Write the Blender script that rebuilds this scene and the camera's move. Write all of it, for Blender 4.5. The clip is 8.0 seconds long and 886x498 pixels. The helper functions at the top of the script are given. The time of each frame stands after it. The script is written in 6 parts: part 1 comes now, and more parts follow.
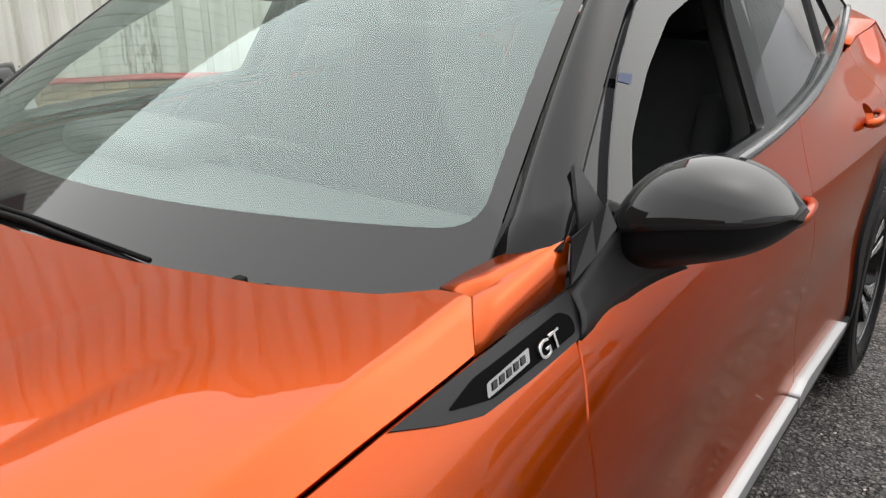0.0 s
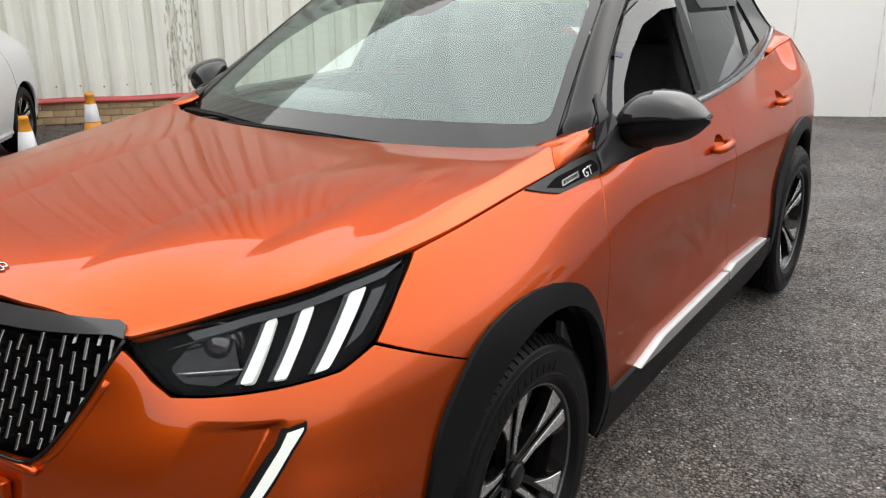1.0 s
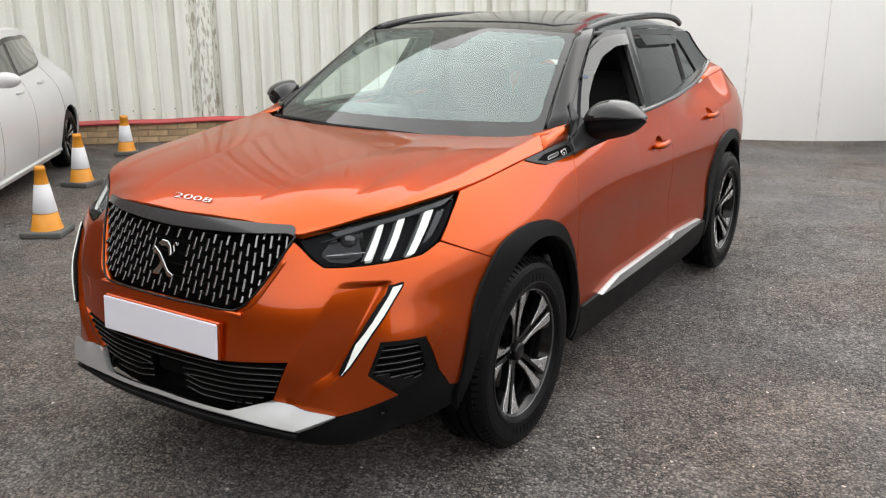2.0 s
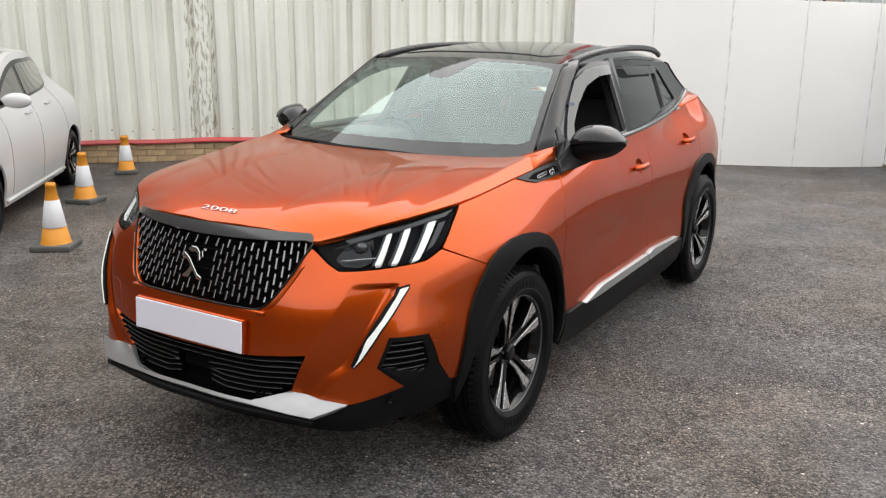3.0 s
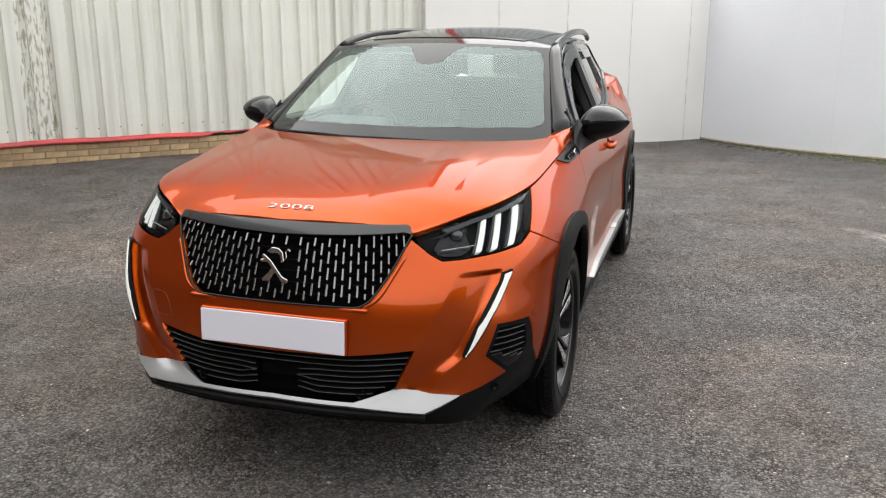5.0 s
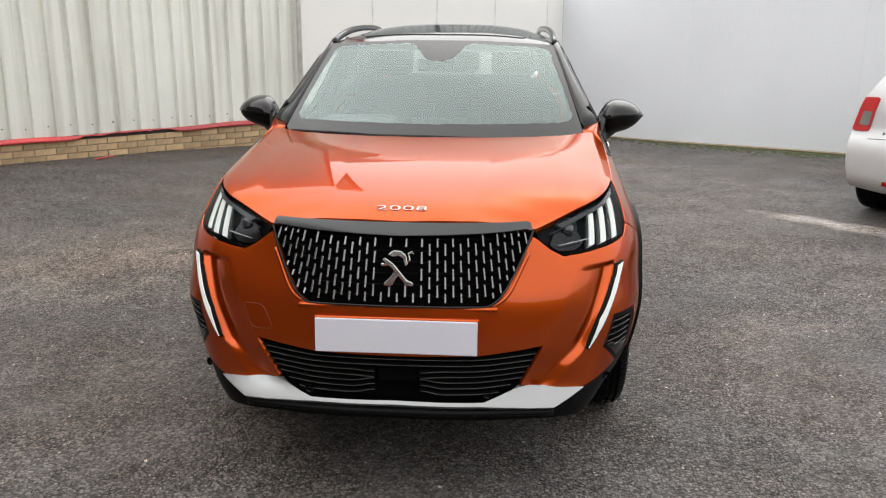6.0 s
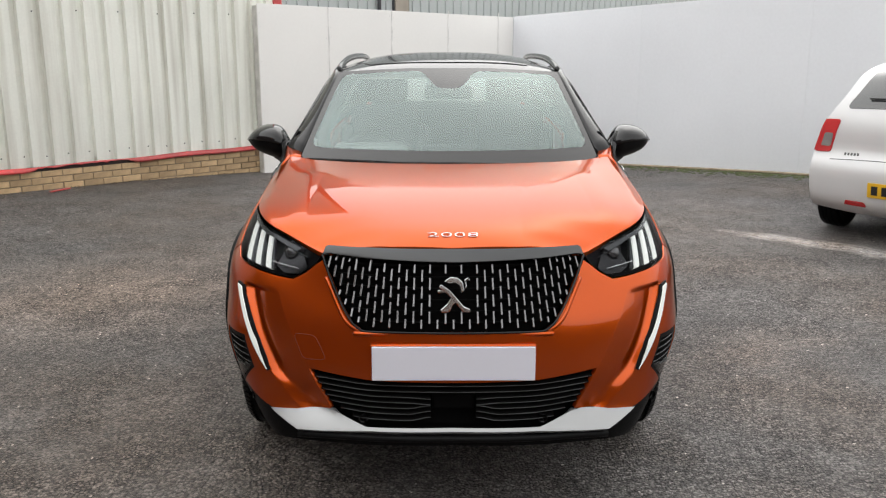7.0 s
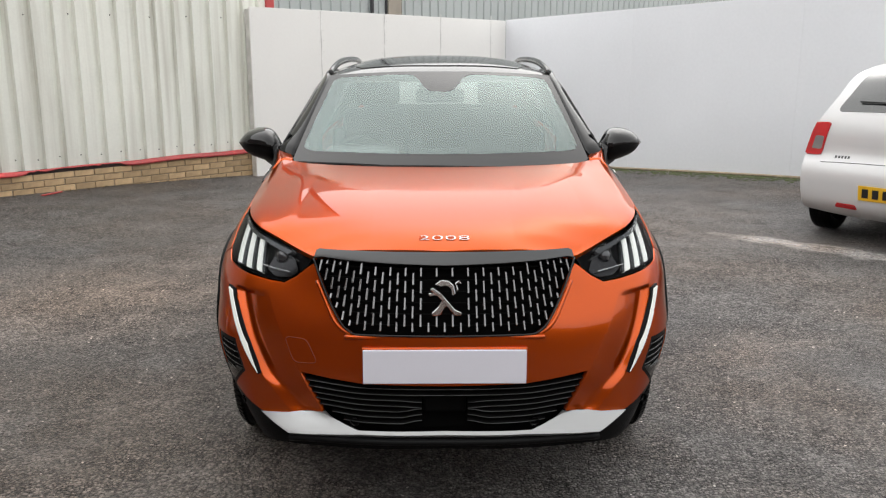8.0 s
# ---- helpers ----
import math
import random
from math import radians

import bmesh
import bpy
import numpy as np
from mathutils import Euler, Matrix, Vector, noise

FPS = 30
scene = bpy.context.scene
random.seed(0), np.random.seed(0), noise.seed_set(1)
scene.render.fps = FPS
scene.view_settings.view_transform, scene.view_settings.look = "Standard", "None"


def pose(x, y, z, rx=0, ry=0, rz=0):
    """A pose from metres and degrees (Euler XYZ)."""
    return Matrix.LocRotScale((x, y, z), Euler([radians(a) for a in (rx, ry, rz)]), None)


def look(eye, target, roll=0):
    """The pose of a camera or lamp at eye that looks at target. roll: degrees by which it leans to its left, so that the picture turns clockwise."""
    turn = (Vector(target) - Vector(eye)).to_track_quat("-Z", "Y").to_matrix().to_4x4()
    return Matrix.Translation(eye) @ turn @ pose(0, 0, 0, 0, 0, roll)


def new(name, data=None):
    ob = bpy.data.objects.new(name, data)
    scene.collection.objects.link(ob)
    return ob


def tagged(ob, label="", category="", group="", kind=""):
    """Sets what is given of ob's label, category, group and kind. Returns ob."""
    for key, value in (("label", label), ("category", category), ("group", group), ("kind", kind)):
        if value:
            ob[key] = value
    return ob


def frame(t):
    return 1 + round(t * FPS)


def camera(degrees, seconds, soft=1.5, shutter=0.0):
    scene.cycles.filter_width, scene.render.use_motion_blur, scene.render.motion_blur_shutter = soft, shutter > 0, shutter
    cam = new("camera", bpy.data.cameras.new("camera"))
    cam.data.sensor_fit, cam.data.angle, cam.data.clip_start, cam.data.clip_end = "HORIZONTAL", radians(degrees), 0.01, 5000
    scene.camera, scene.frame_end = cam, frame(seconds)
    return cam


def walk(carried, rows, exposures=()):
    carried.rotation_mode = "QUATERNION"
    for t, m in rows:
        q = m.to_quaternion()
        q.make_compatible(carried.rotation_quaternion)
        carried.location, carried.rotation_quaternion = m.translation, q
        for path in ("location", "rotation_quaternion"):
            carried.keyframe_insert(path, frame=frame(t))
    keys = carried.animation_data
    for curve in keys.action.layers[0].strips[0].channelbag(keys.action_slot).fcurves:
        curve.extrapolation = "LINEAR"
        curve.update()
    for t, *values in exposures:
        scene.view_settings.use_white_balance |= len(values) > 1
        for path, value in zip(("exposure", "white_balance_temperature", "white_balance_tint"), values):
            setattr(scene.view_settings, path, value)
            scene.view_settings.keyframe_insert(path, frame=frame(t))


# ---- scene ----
cam = camera(53.90, 8.0, soft=1.25)
# seconds, eye x y z, yaw to the left, pitch, roll
PATH = [
    (0, 1.209, 0.474, 1.482, 35.27, -20.19, -0.83),
    (0.5, 1.421, -0.084, 1.483, 34.55, -19.45, -0.52),
    (1, 1.661, -0.654, 1.513, 34.01, -18.05, -0.59),
    (1.5, 1.88, -1.19, 1.554, 33.12, -17.07, -0.79),
    (1.7, 1.994, -1.391, 1.557, 32.95, -16.65, -0.54),
    (2.2, 2.2, -1.83, 1.588, 32.2, -15.5, 0.0),
    (2.8, 2.262, -1.978, 1.607, 31.62, -14.52, 0.45),
    (3, 2.261, -1.981, 1.608, 31.5, -14.43, 0.5),
    (3.5, 2.264, -2.006, 1.617, 31.55, -14.47, 0.41),
    (4, 2.167, -2.052, 1.608, 29.72, -14.65, 0.2),
    (4.2, 2.05, -2.12, 1.6, 27.81, -14.71, 0.08),
    (5.3, 1.015, -2.484, 1.583, 12.93, -15.19, 0.04),
    (5.5, 0.803, -2.537, 1.579, 10.17, -15.27, 0.24),
    (6, 0.345, -2.577, 1.588, 4.33, -15.23, 0.31),
    (6.5, 0.054, -2.562, 1.59, 1.43, -14.29, -0.12),
    (7, -0.045, -2.601, 1.592, -0.24, -13.54, 0.04),
    (7.5, -0.039, -2.601, 1.588, -0.8, -13.35, 0.23),
    (8, -0.037, -2.602, 1.592, -0.68, -13.33, 0.05),
]


def facing(x, y, z, yaw, pitch, roll):
    a, b = radians(yaw), radians(pitch)
    ahead = Vector((-math.sin(a) * math.cos(b), math.cos(a) * math.cos(b), math.sin(b)))
    return look((x, y, z), Vector((x, y, z)) + 2 * ahead, roll)


walk(cam, [(t, facing(*row)) for t, *row in PATH],
     exposures=[(0.0, 0.10), (1.5, 0.20), (3.0, 0.16), (4.0, 0.14), (5.5, 0.08), (6.5, 0.0), (8.0, -0.02)])

# ---- light ----
world = bpy.data.worlds.new("overcast_sky")
scene.world = world
world.use_nodes = True
wn, wl = world.node_tree.nodes, world.node_tree.links
wn.clear()
sky = wn.new("ShaderNodeTexSky")
sky.sky_type, sky.sun_disc = "NISHITA", False
sky.sun_elevation, sky.sun_rotation = radians(48), radians(21)
sky.dust_density, sky.air_density = 4.0, 1.2
grey = wn.new("ShaderNodeHueSaturation")
grey.inputs["Saturation"].default_value = 0.22
back_sky, back_cloud, both = wn.new("ShaderNodeBackground"), wn.new("ShaderNodeBackground"), wn.new("ShaderNodeAddShader")
back_sky.inputs["Strength"].default_value = 0.05
back_cloud.inputs["Color"].default_value = (0.99, 0.985, 0.965, 1)
# an overcast sky, much the same from the horizon to overhead
where_sky, split, grade = wn.new("ShaderNodeTexCoord"), wn.new("ShaderNodeSeparateXYZ"), wn.new("ShaderNodeMapRange")
grade.inputs["To Min"].default_value, grade.inputs["To Max"].default_value = 1.40, 1.60
wl.new(where_sky.outputs["Generated"], split.inputs[0])
wl.new(split.outputs["Z"], grade.inputs["Value"])
# and brighter towards the west, where the cloud is thin
west_sky, sum_sky = wn.new("ShaderNodeMapRange"), wn.new("ShaderNodeMath")
for k, v in zip(("From Min", "From Max", "To Min", "To Max"), (-1.0, 0.3, 1.5, 0.0)):
    west_sky.inputs[k].default_value = v
wl.new(split.outputs["X"], west_sky.inputs["Value"])
wl.new(grade.outputs[0], sum_sky.inputs[0])
wl.new(west_sky.outputs[0], sum_sky.inputs[1])
wl.new(sum_sky.outputs[0], back_cloud.inputs["Strength"])
wout = wn.new("ShaderNodeOutputWorld")
wl.new(sky.outputs[0], grey.inputs["Color"])
wl.new(grey.outputs[0], back_sky.inputs["Color"])
wl.new(back_sky.outputs[0], both.inputs[0])
wl.new(back_cloud.outputs[0], both.inputs[1])
wl.new(both.outputs[0], wout.inputs["Surface"])

sun_data = bpy.data.lights.new("sun", "SUN")
sun_data.energy, sun_data.angle, sun_data.color = 0.5, radians(90), (1.0, 0.97, 0.93)
sun = new("sun", sun_data)
sun.matrix_world = look((5, 13, 16), (0, 0, 0))
scene.view_settings.exposure = 0.0


# ---- materials ----
def mat(name, color, rough=0.5, metal=0.0, vary=0.12, scale=3.0, fine=60.0, bump=0.0, coat=0.0, coat_rough=0.03, rvar=0.1, spec=0.5, tint=None, per_object=0.0):
    """Colour with variation at two scales, uneven gloss and fine relief."""
    m = bpy.data.materials.new(name)
    m.use_nodes = True
    n, l = m.node_tree.nodes, m.node_tree.links
    b = n["Principled BSDF"]
    b.inputs["Metallic"].default_value = metal
    b.inputs["Specular IOR Level"].default_value = spec
    b.inputs["Coat Weight"].default_value = coat
    b.inputs["Coat Roughness"].default_value = coat_rough
    where = n.new("ShaderNodeTexCoord")
    big, small = n.new("ShaderNodeTexNoise"), n.new("ShaderNodeTexNoise")
    big.inputs["Scale"].default_value, small.inputs["Scale"].default_value = scale, fine
    big.inputs["Detail"].default_value, small.inputs["Detail"].default_value = 6, 3
    l.new(where.outputs["Object"], big.inputs["Vector"])
    l.new(where.outputs["Object"], small.inputs["Vector"])
    add = n.new("ShaderNodeMath")
    add.operation = "MULTIPLY_ADD"
    add.inputs[1].default_value = 0.35
    l.new(small.outputs["Fac"], add.inputs[0])
    l.new(big.outputs["Fac"], add.inputs[2])
    ramp = n.new("ShaderNodeMapRange")
    ramp.inputs["From Min"].default_value, ramp.inputs["From Max"].default_value = 0.45, 0.95
    ramp.inputs["To Min"].default_value, ramp.inputs["To Max"].default_value = 0, 1
    l.new(add.outputs[0], ramp.inputs["Value"])
    mix = n.new("ShaderNodeMix")
    mix.data_type = "RGBA"
    dark = tint or tuple(c * (1 - vary) for c in color)
    mix.inputs["A"].default_value = (*dark, 1)
    mix.inputs["B"].default_value = (*[min(1, c * (1 + vary * 0.6)) for c in color], 1)
    l.new(ramp.outputs[0], mix.inputs["Factor"])
    colour = mix.outputs["Result"]
    if per_object:
        info, hue = n.new("ShaderNodeObjectInfo"), n.new("ShaderNodeHueSaturation")
        spread = n.new("ShaderNodeMapRange")
        spread.inputs["To Min"].default_value, spread.inputs["To Max"].default_value = 1 - per_object, 1 + per_object
        l.new(info.outputs["Random"], spread.inputs["Value"])
        l.new(spread.outputs[0], hue.inputs["Value"])
        l.new(colour, hue.inputs["Color"])
        colour = hue.outputs[0]
    l.new(colour, b.inputs["Base Color"])
    gloss = n.new("ShaderNodeMapRange")
    gloss.inputs["To Min"].default_value, gloss.inputs["To Max"].default_value = max(0.0, rough - rvar * rough), rough + rvar * rough
    l.new(big.outputs["Fac"], gloss.inputs["Value"])
    l.new(gloss.outputs[0], b.inputs["Roughness"])
    if bump:
        lift = n.new("ShaderNodeBump")
        lift.inputs["Strength"].default_value, lift.inputs["Distance"].default_value = 0.6, bump
        l.new(small.outputs["Fac"], lift.inputs["Height"])
        l.new(lift.outputs[0], b.inputs["Normal"])
    return m


def glass(name, tint, ior=1.75, rough=0.0, gleam=(1, 1, 1)):
    """A thin pane: it lets tinted light through, and mirrors more the flatter it is seen."""
    m = bpy.data.materials.new(name)
    m.use_nodes = True
    n, l = m.node_tree.nodes, m.node_tree.links
    n.clear()
    out, mix, clear, shine, flat = (n.new("ShaderNode" + k) for k in ("OutputMaterial", "MixShader", "BsdfTransparent", "BsdfGlossy", "LayerWeight"))
    clear.inputs["Color"].default_value = (*tint, 1)
    shine.inputs["Roughness"].default_value = rough
    shine.inputs["Color"].default_value = (*gleam, 1)
    # the same from both sides: base gloss, rising with the fifth power towards a flat view
    base = ((ior - 1) / (ior + 1)) ** 2
    flat.inputs["Blend"].default_value = 0.5
    fifth, gloss = n.new("ShaderNodeMath"), n.new("ShaderNodeMath")
    fifth.operation, gloss.operation = "POWER", "MULTIPLY_ADD"
    fifth.inputs[1].default_value = 5.0
    gloss.inputs[1].default_value, gloss.inputs[2].default_value = 1 - base, base
    l.new(flat.outputs["Facing"], fifth.inputs[0])
    l.new(fifth.outputs[0], gloss.inputs[0])
    l.new(gloss.outputs[0], mix.inputs[0])
    l.new(clear.outputs[0], mix.inputs[1])
    l.new(shine.outputs[0], mix.inputs[2])
    l.new(mix.outputs[0], out.inputs[0])
    return m


def glow(name, color, power):
    m = bpy.data.materials.new(name)
    m.use_nodes = True
    b = m.node_tree.nodes["Principled BSDF"]
    b.inputs["Base Color"].default_value = (0.55, 0.56, 0.54, 1)
    b.inputs["Roughness"].default_value = 0.25
    b.inputs["Emission Color"].default_value = (*color, 1)
    b.inputs["Emission Strength"].default_value = power
    return m


PAINT = mat("orange_paint", (0.47, 0.064, 0.0014), 0.28, 0.85, 0.04, 1.5, 900, 0.0, 0.70, 0.004, 0.05, spec=0.1)
PAINT.node_tree.nodes["Principled BSDF"].inputs["Specular Tint"].default_value = (0.72, 0.40, 0.18, 1)
BLACK_GLOSS = mat("gloss_black", (0.005, 0.005, 0.0055), 0.14, 0, 0.2, 2, 200, 0, 0, spec=0.32)
MIRROR_BLACK = mat("mirror_black", (0.008, 0.008, 0.009), 0.05, 0, 0.2, 2, 200, 0, 0.08, 0.01, 0.03, spec=0.38)
ROOF_BLACK = mat("roof_black", (0.008, 0.008, 0.009), 0.10, 0, 0.2, 2, 200, 0, 0.05, 0.02)
BLACK_SOFT = mat("black_plastic", (0.006, 0.006, 0.0065), 0.45, 0, 0.2, 5, 700, 0.0004, spec=0.09)
PILLAR_BLACK = mat("pillar_black", (0.005, 0.005, 0.006), 0.07, 0, 0.2, 2, 200, 0, 0.0, 0.01, 0.05, spec=0.3)
BLACK_DEEP = mat("deep_black", (0.003, 0.003, 0.003), 0.8, 0, 0.2, 5, 100, spec=0.05)
SATIN = mat("satin_black", (0.014, 0.014, 0.0155), 0.40, 0, 0.15, 4, 400, 0, spec=0.3)
GREY_TRIM = mat("grey_trim", (0.045, 0.047, 0.05), 0.25, 0.2, 0.1, 3, 300, 0, 0.4)
SILVER = mat("silver_paint", (0.35, 0.355, 0.36), 0.33, 0.55, 0.06, 3, 500)
CHROME = mat("chrome", (0.75, 0.76, 0.77), 0.10, 1.0, 0.05, 5, 100)
MACHINED = mat("machined_alloy", (0.55, 0.55, 0.56), 0.27, 0.75, 0.08, 6, 300)
RUBBER = mat("tyre_rubber", (0.006, 0.006, 0.0065), 0.34, 0, 0.3, 6, 140, 0.0003, spec=0.07)
PLATE_WHITE = mat("plate_white", (0.70, 0.70, 0.78), 0.35, 0, 0.02, 3, 100)
SCREEN_INNER = glass("windscreen_inner", (0.85, 0.93, 0.90), 2.18, 0.0, (0.86, 1.0, 0.98))
CLEAR = glass("clear_lens", (0.92, 0.93, 0.94), 1.22, 0.0, (0.35, 0.35, 0.36))
PRIVACY = glass("privacy_glass", (0.10, 0.105, 0.11), 1.6)
REAR_GLASS = glass("rear_glass", (0.28, 0.30, 0.29), 1.5)
SMOKED = glass("smoked_acrylic", (0.14, 0.14, 0.15), 1.62)
SIDE_GLASS = glass("side_glass", (0.86, 0.90, 0.87), 1.5)
LIGHT_BAR = glow("light_bar", (0.95, 1.0, 0.93), 0.31)
FABRIC = mat("seat_fabric", (0.024, 0.025, 0.027), 0.85, 0, 0.3, 20, 400, 0.001)
DASH = mat("dash_plastic", (0.050, 0.054, 0.054), 0.5, 0, 0.2, 8, 500, 0.0005)


# ---- mesh helpers ----
def spline(xs, ys):
    """Natural cubic spline through xs, ys; ys may have columns."""
    xs, ys = np.asarray(xs, float), np.asarray(ys, float)
    n, h = len(xs), np.diff(xs)
    a, b = np.eye(n), np.zeros_like(ys)
    for i in range(1, n - 1):
        a[i, i - 1], a[i, i], a[i, i + 1] = h[i - 1], 2 * (h[i - 1] + h[i]), h[i]
        b[i] = 6 * ((ys[i + 1] - ys[i]) / h[i] - (ys[i] - ys[i - 1]) / h[i - 1])
    curve = np.linalg.solve(a, b)

    def at(x):
        x = np.asarray(x, float)
        k = np.clip(np.searchsorted(xs, x) - 1, 0, n - 2)
        wide = (lambda v: v[..., None]) if ys.ndim > 1 else (lambda v: v)
        p, q, hk = wide(xs[k + 1] - x), wide(x - xs[k]), wide(h[k])
        return (curve[k] * p**3 + curve[k + 1] * q**3) / (6 * hk) + (ys[k] / hk - curve[k] * hk / 6) * p + (ys[k + 1] / hk - curve[k + 1] * hk / 6) * q

    return at


def table(us, vs, rows):
    """A smooth surface over a small grid: rows[i][j] at us[i], vs[j]."""
    along, pick = spline(vs, np.asarray(rows, float).T), spline(us, np.eye(len(us)))
    return lambda u, v: (pick(u) * along(v)).sum(-1)


def smooth(a, b, x):
    t = np.clip((x - a) / (b - a), 0, 1)
    return t * t * (3 - 2 * t)


def root(name, label, category, at=(0, 0, 0), group="", turn=0.0):
    ob = new(name)
    ob.empty_display_size = 0.2
    ob.matrix_basis = pose(*at, 0, 0, turn)
    return tagged(ob, label, category, group)


def hang(ob, parent, keep=False):
    """Make ob a part of parent. keep: its mesh is in world metres."""
    ob.parent = parent
    if keep:
        m = Matrix.Identity(4)
        p = parent
        while p is not None:
            m = p.matrix_basis @ m if p.parent is None else p.matrix_parent_inverse @ p.matrix_basis @ m
            p = p.parent
        ob.matrix_parent_inverse = m.inverted()
    return ob


def raw(name, verts, faces, material, parent=None, label="", normals=None, soft=True, keep=True):
    """One mesh object from points and faces."""
    me = bpy.data.meshes.new(name)
    me.from_pydata([tuple(map(float, v)) for v in verts], [], [tuple(int(i) for i in f) for f in faces])
    me.materials.append(material)
    if soft:
        me.polygons.foreach_set("use_smooth", [True] * len(me.polygons))
    if normals is not None:
        me.normals_split_custom_set_from_vertices([tuple(map(float, v)) for v in normals])
    ob = new(name, me)
    if parent is not None:
        hang(ob, parent, keep)
    if label:
        tagged(ob, label)
    return ob


def part(name, bm, material, parent=None, label="", soft=False, keep=False):
    me = bpy.data.meshes.new(name)
    bm.to_mesh(me)
    bm.free()
    me.materials.append(material)
    if soft:
        me.polygons.foreach_set("use_smooth", [True] * len(me.polygons))
    ob = new(name, me)
    if parent is not None:
        hang(ob, parent, keep)
    if label:
        tagged(ob, label)
    return ob


def box(x0, y0, z0, x1, y1, z1, bevel=0.0, seg=2):
    bm = bmesh.new()
    bmesh.ops.create_cube(bm, size=1, matrix=Matrix.Translation(((x0 + x1) / 2, (y0 + y1) / 2, (z0 + z1) / 2)) @ Matrix.Diagonal((x1 - x0, y1 - y0, z1 - z0, 1)))
    if bevel:
        bmesh.ops.bevel(bm, geom=bm.edges[:], offset=bevel, segments=seg, affect="EDGES", profile=0.5)
    return bm


def lathe(profile, steps=48, axis="z"):
    """A turned body from (radius, height) pairs."""
    bm = bmesh.new()
    rings = []
    for r, h in profile:
        ring = []
        for k in range(steps):
            a = 2 * math.pi * k / steps
            c, s = r * math.cos(a), r * math.sin(a)
            ring.append(bm.verts.new((c, s, h) if axis == "z" else (h, c, s)))
        rings.append(ring)
    for a, b in zip(rings, rings[1:]):
        for k in range(steps):
            j = (k + 1) % steps
            bm.faces.new((a[k], a[j], b[j], b[k]))
    bmesh.ops.recalc_face_normals(bm, faces=bm.faces)
    return bm


def inside(poly, p):
    """Which of the points p lie inside the polygon."""
    x, y = p[:, 0], p[:, 1]
    hit = np.zeros(len(p), bool)
    for (x0, y0), (x1, y1) in zip(poly, np.roll(poly, -1, axis=0)):
        cross = (y0 > y) != (y1 > y)
        with np.errstate(divide="ignore", invalid="ignore"):
            hit ^= cross & (x < (x1 - x0) * (y - y0) / (y1 - y0 if y1 != y0 else 1e-12) + x0)
    return hit


def rounded(poly, r, only=None):
    """Cut the corners of a polygon by arcs of about r."""
    out, n = [], len(poly)
    for i, p in enumerate(np.asarray(poly, float)):
        if only is not None and i not in only:
            out.append(p)
            continue
        a, b = np.asarray(poly[i - 1], float) - p, np.asarray(poly[(i + 1) % n], float) - p
        la, lb = np.linalg.norm(a), np.linalg.norm(b)
        ra, rb = min(r, la * 0.45), min(r, lb * 0.45)
        p0, p1 = p + a / la * ra, p + b / lb * rb
        for t in (0, 0.25, 0.5, 0.75, 1):
            out.append((1 - t) ** 2 * p0 + 2 * t * (1 - t) * p + t * t * p1)
    return np.array(out)


def shrink(poly, g):
    """Move each side of a polygon inwards by g."""
    p = np.asarray(poly, float)
    area = 0.5 * np.sum(p[:, 0] * np.roll(p[:, 1], -1) - np.roll(p[:, 0], -1) * p[:, 1])
    d1, d2 = p - np.roll(p, 1, axis=0), np.roll(p, -1, axis=0) - p
    d1 /= np.linalg.norm(d1, axis=1, keepdims=True) + 1e-12
    d2 /= np.linalg.norm(d2, axis=1, keepdims=True) + 1e-12
    sign = 1 if area > 0 else -1
    n1, n2 = np.stack([-d1[:, 1], d1[:, 0]], 1) * sign, np.stack([-d2[:, 1], d2[:, 0]], 1) * sign
    m = n1 + n2
    m /= np.maximum((m * m).sum(1, keepdims=True) / 2, 0.35)
    return p + m * g


def resample(poly, step):
    out = []
    for a, b in zip(poly, np.roll(poly, -1, axis=0)):
        n = max(1, int(math.ceil(np.linalg.norm(b - a) / step)))
        out += [a + (b - a) * k / n for k in range(n)]
    return np.array(out)


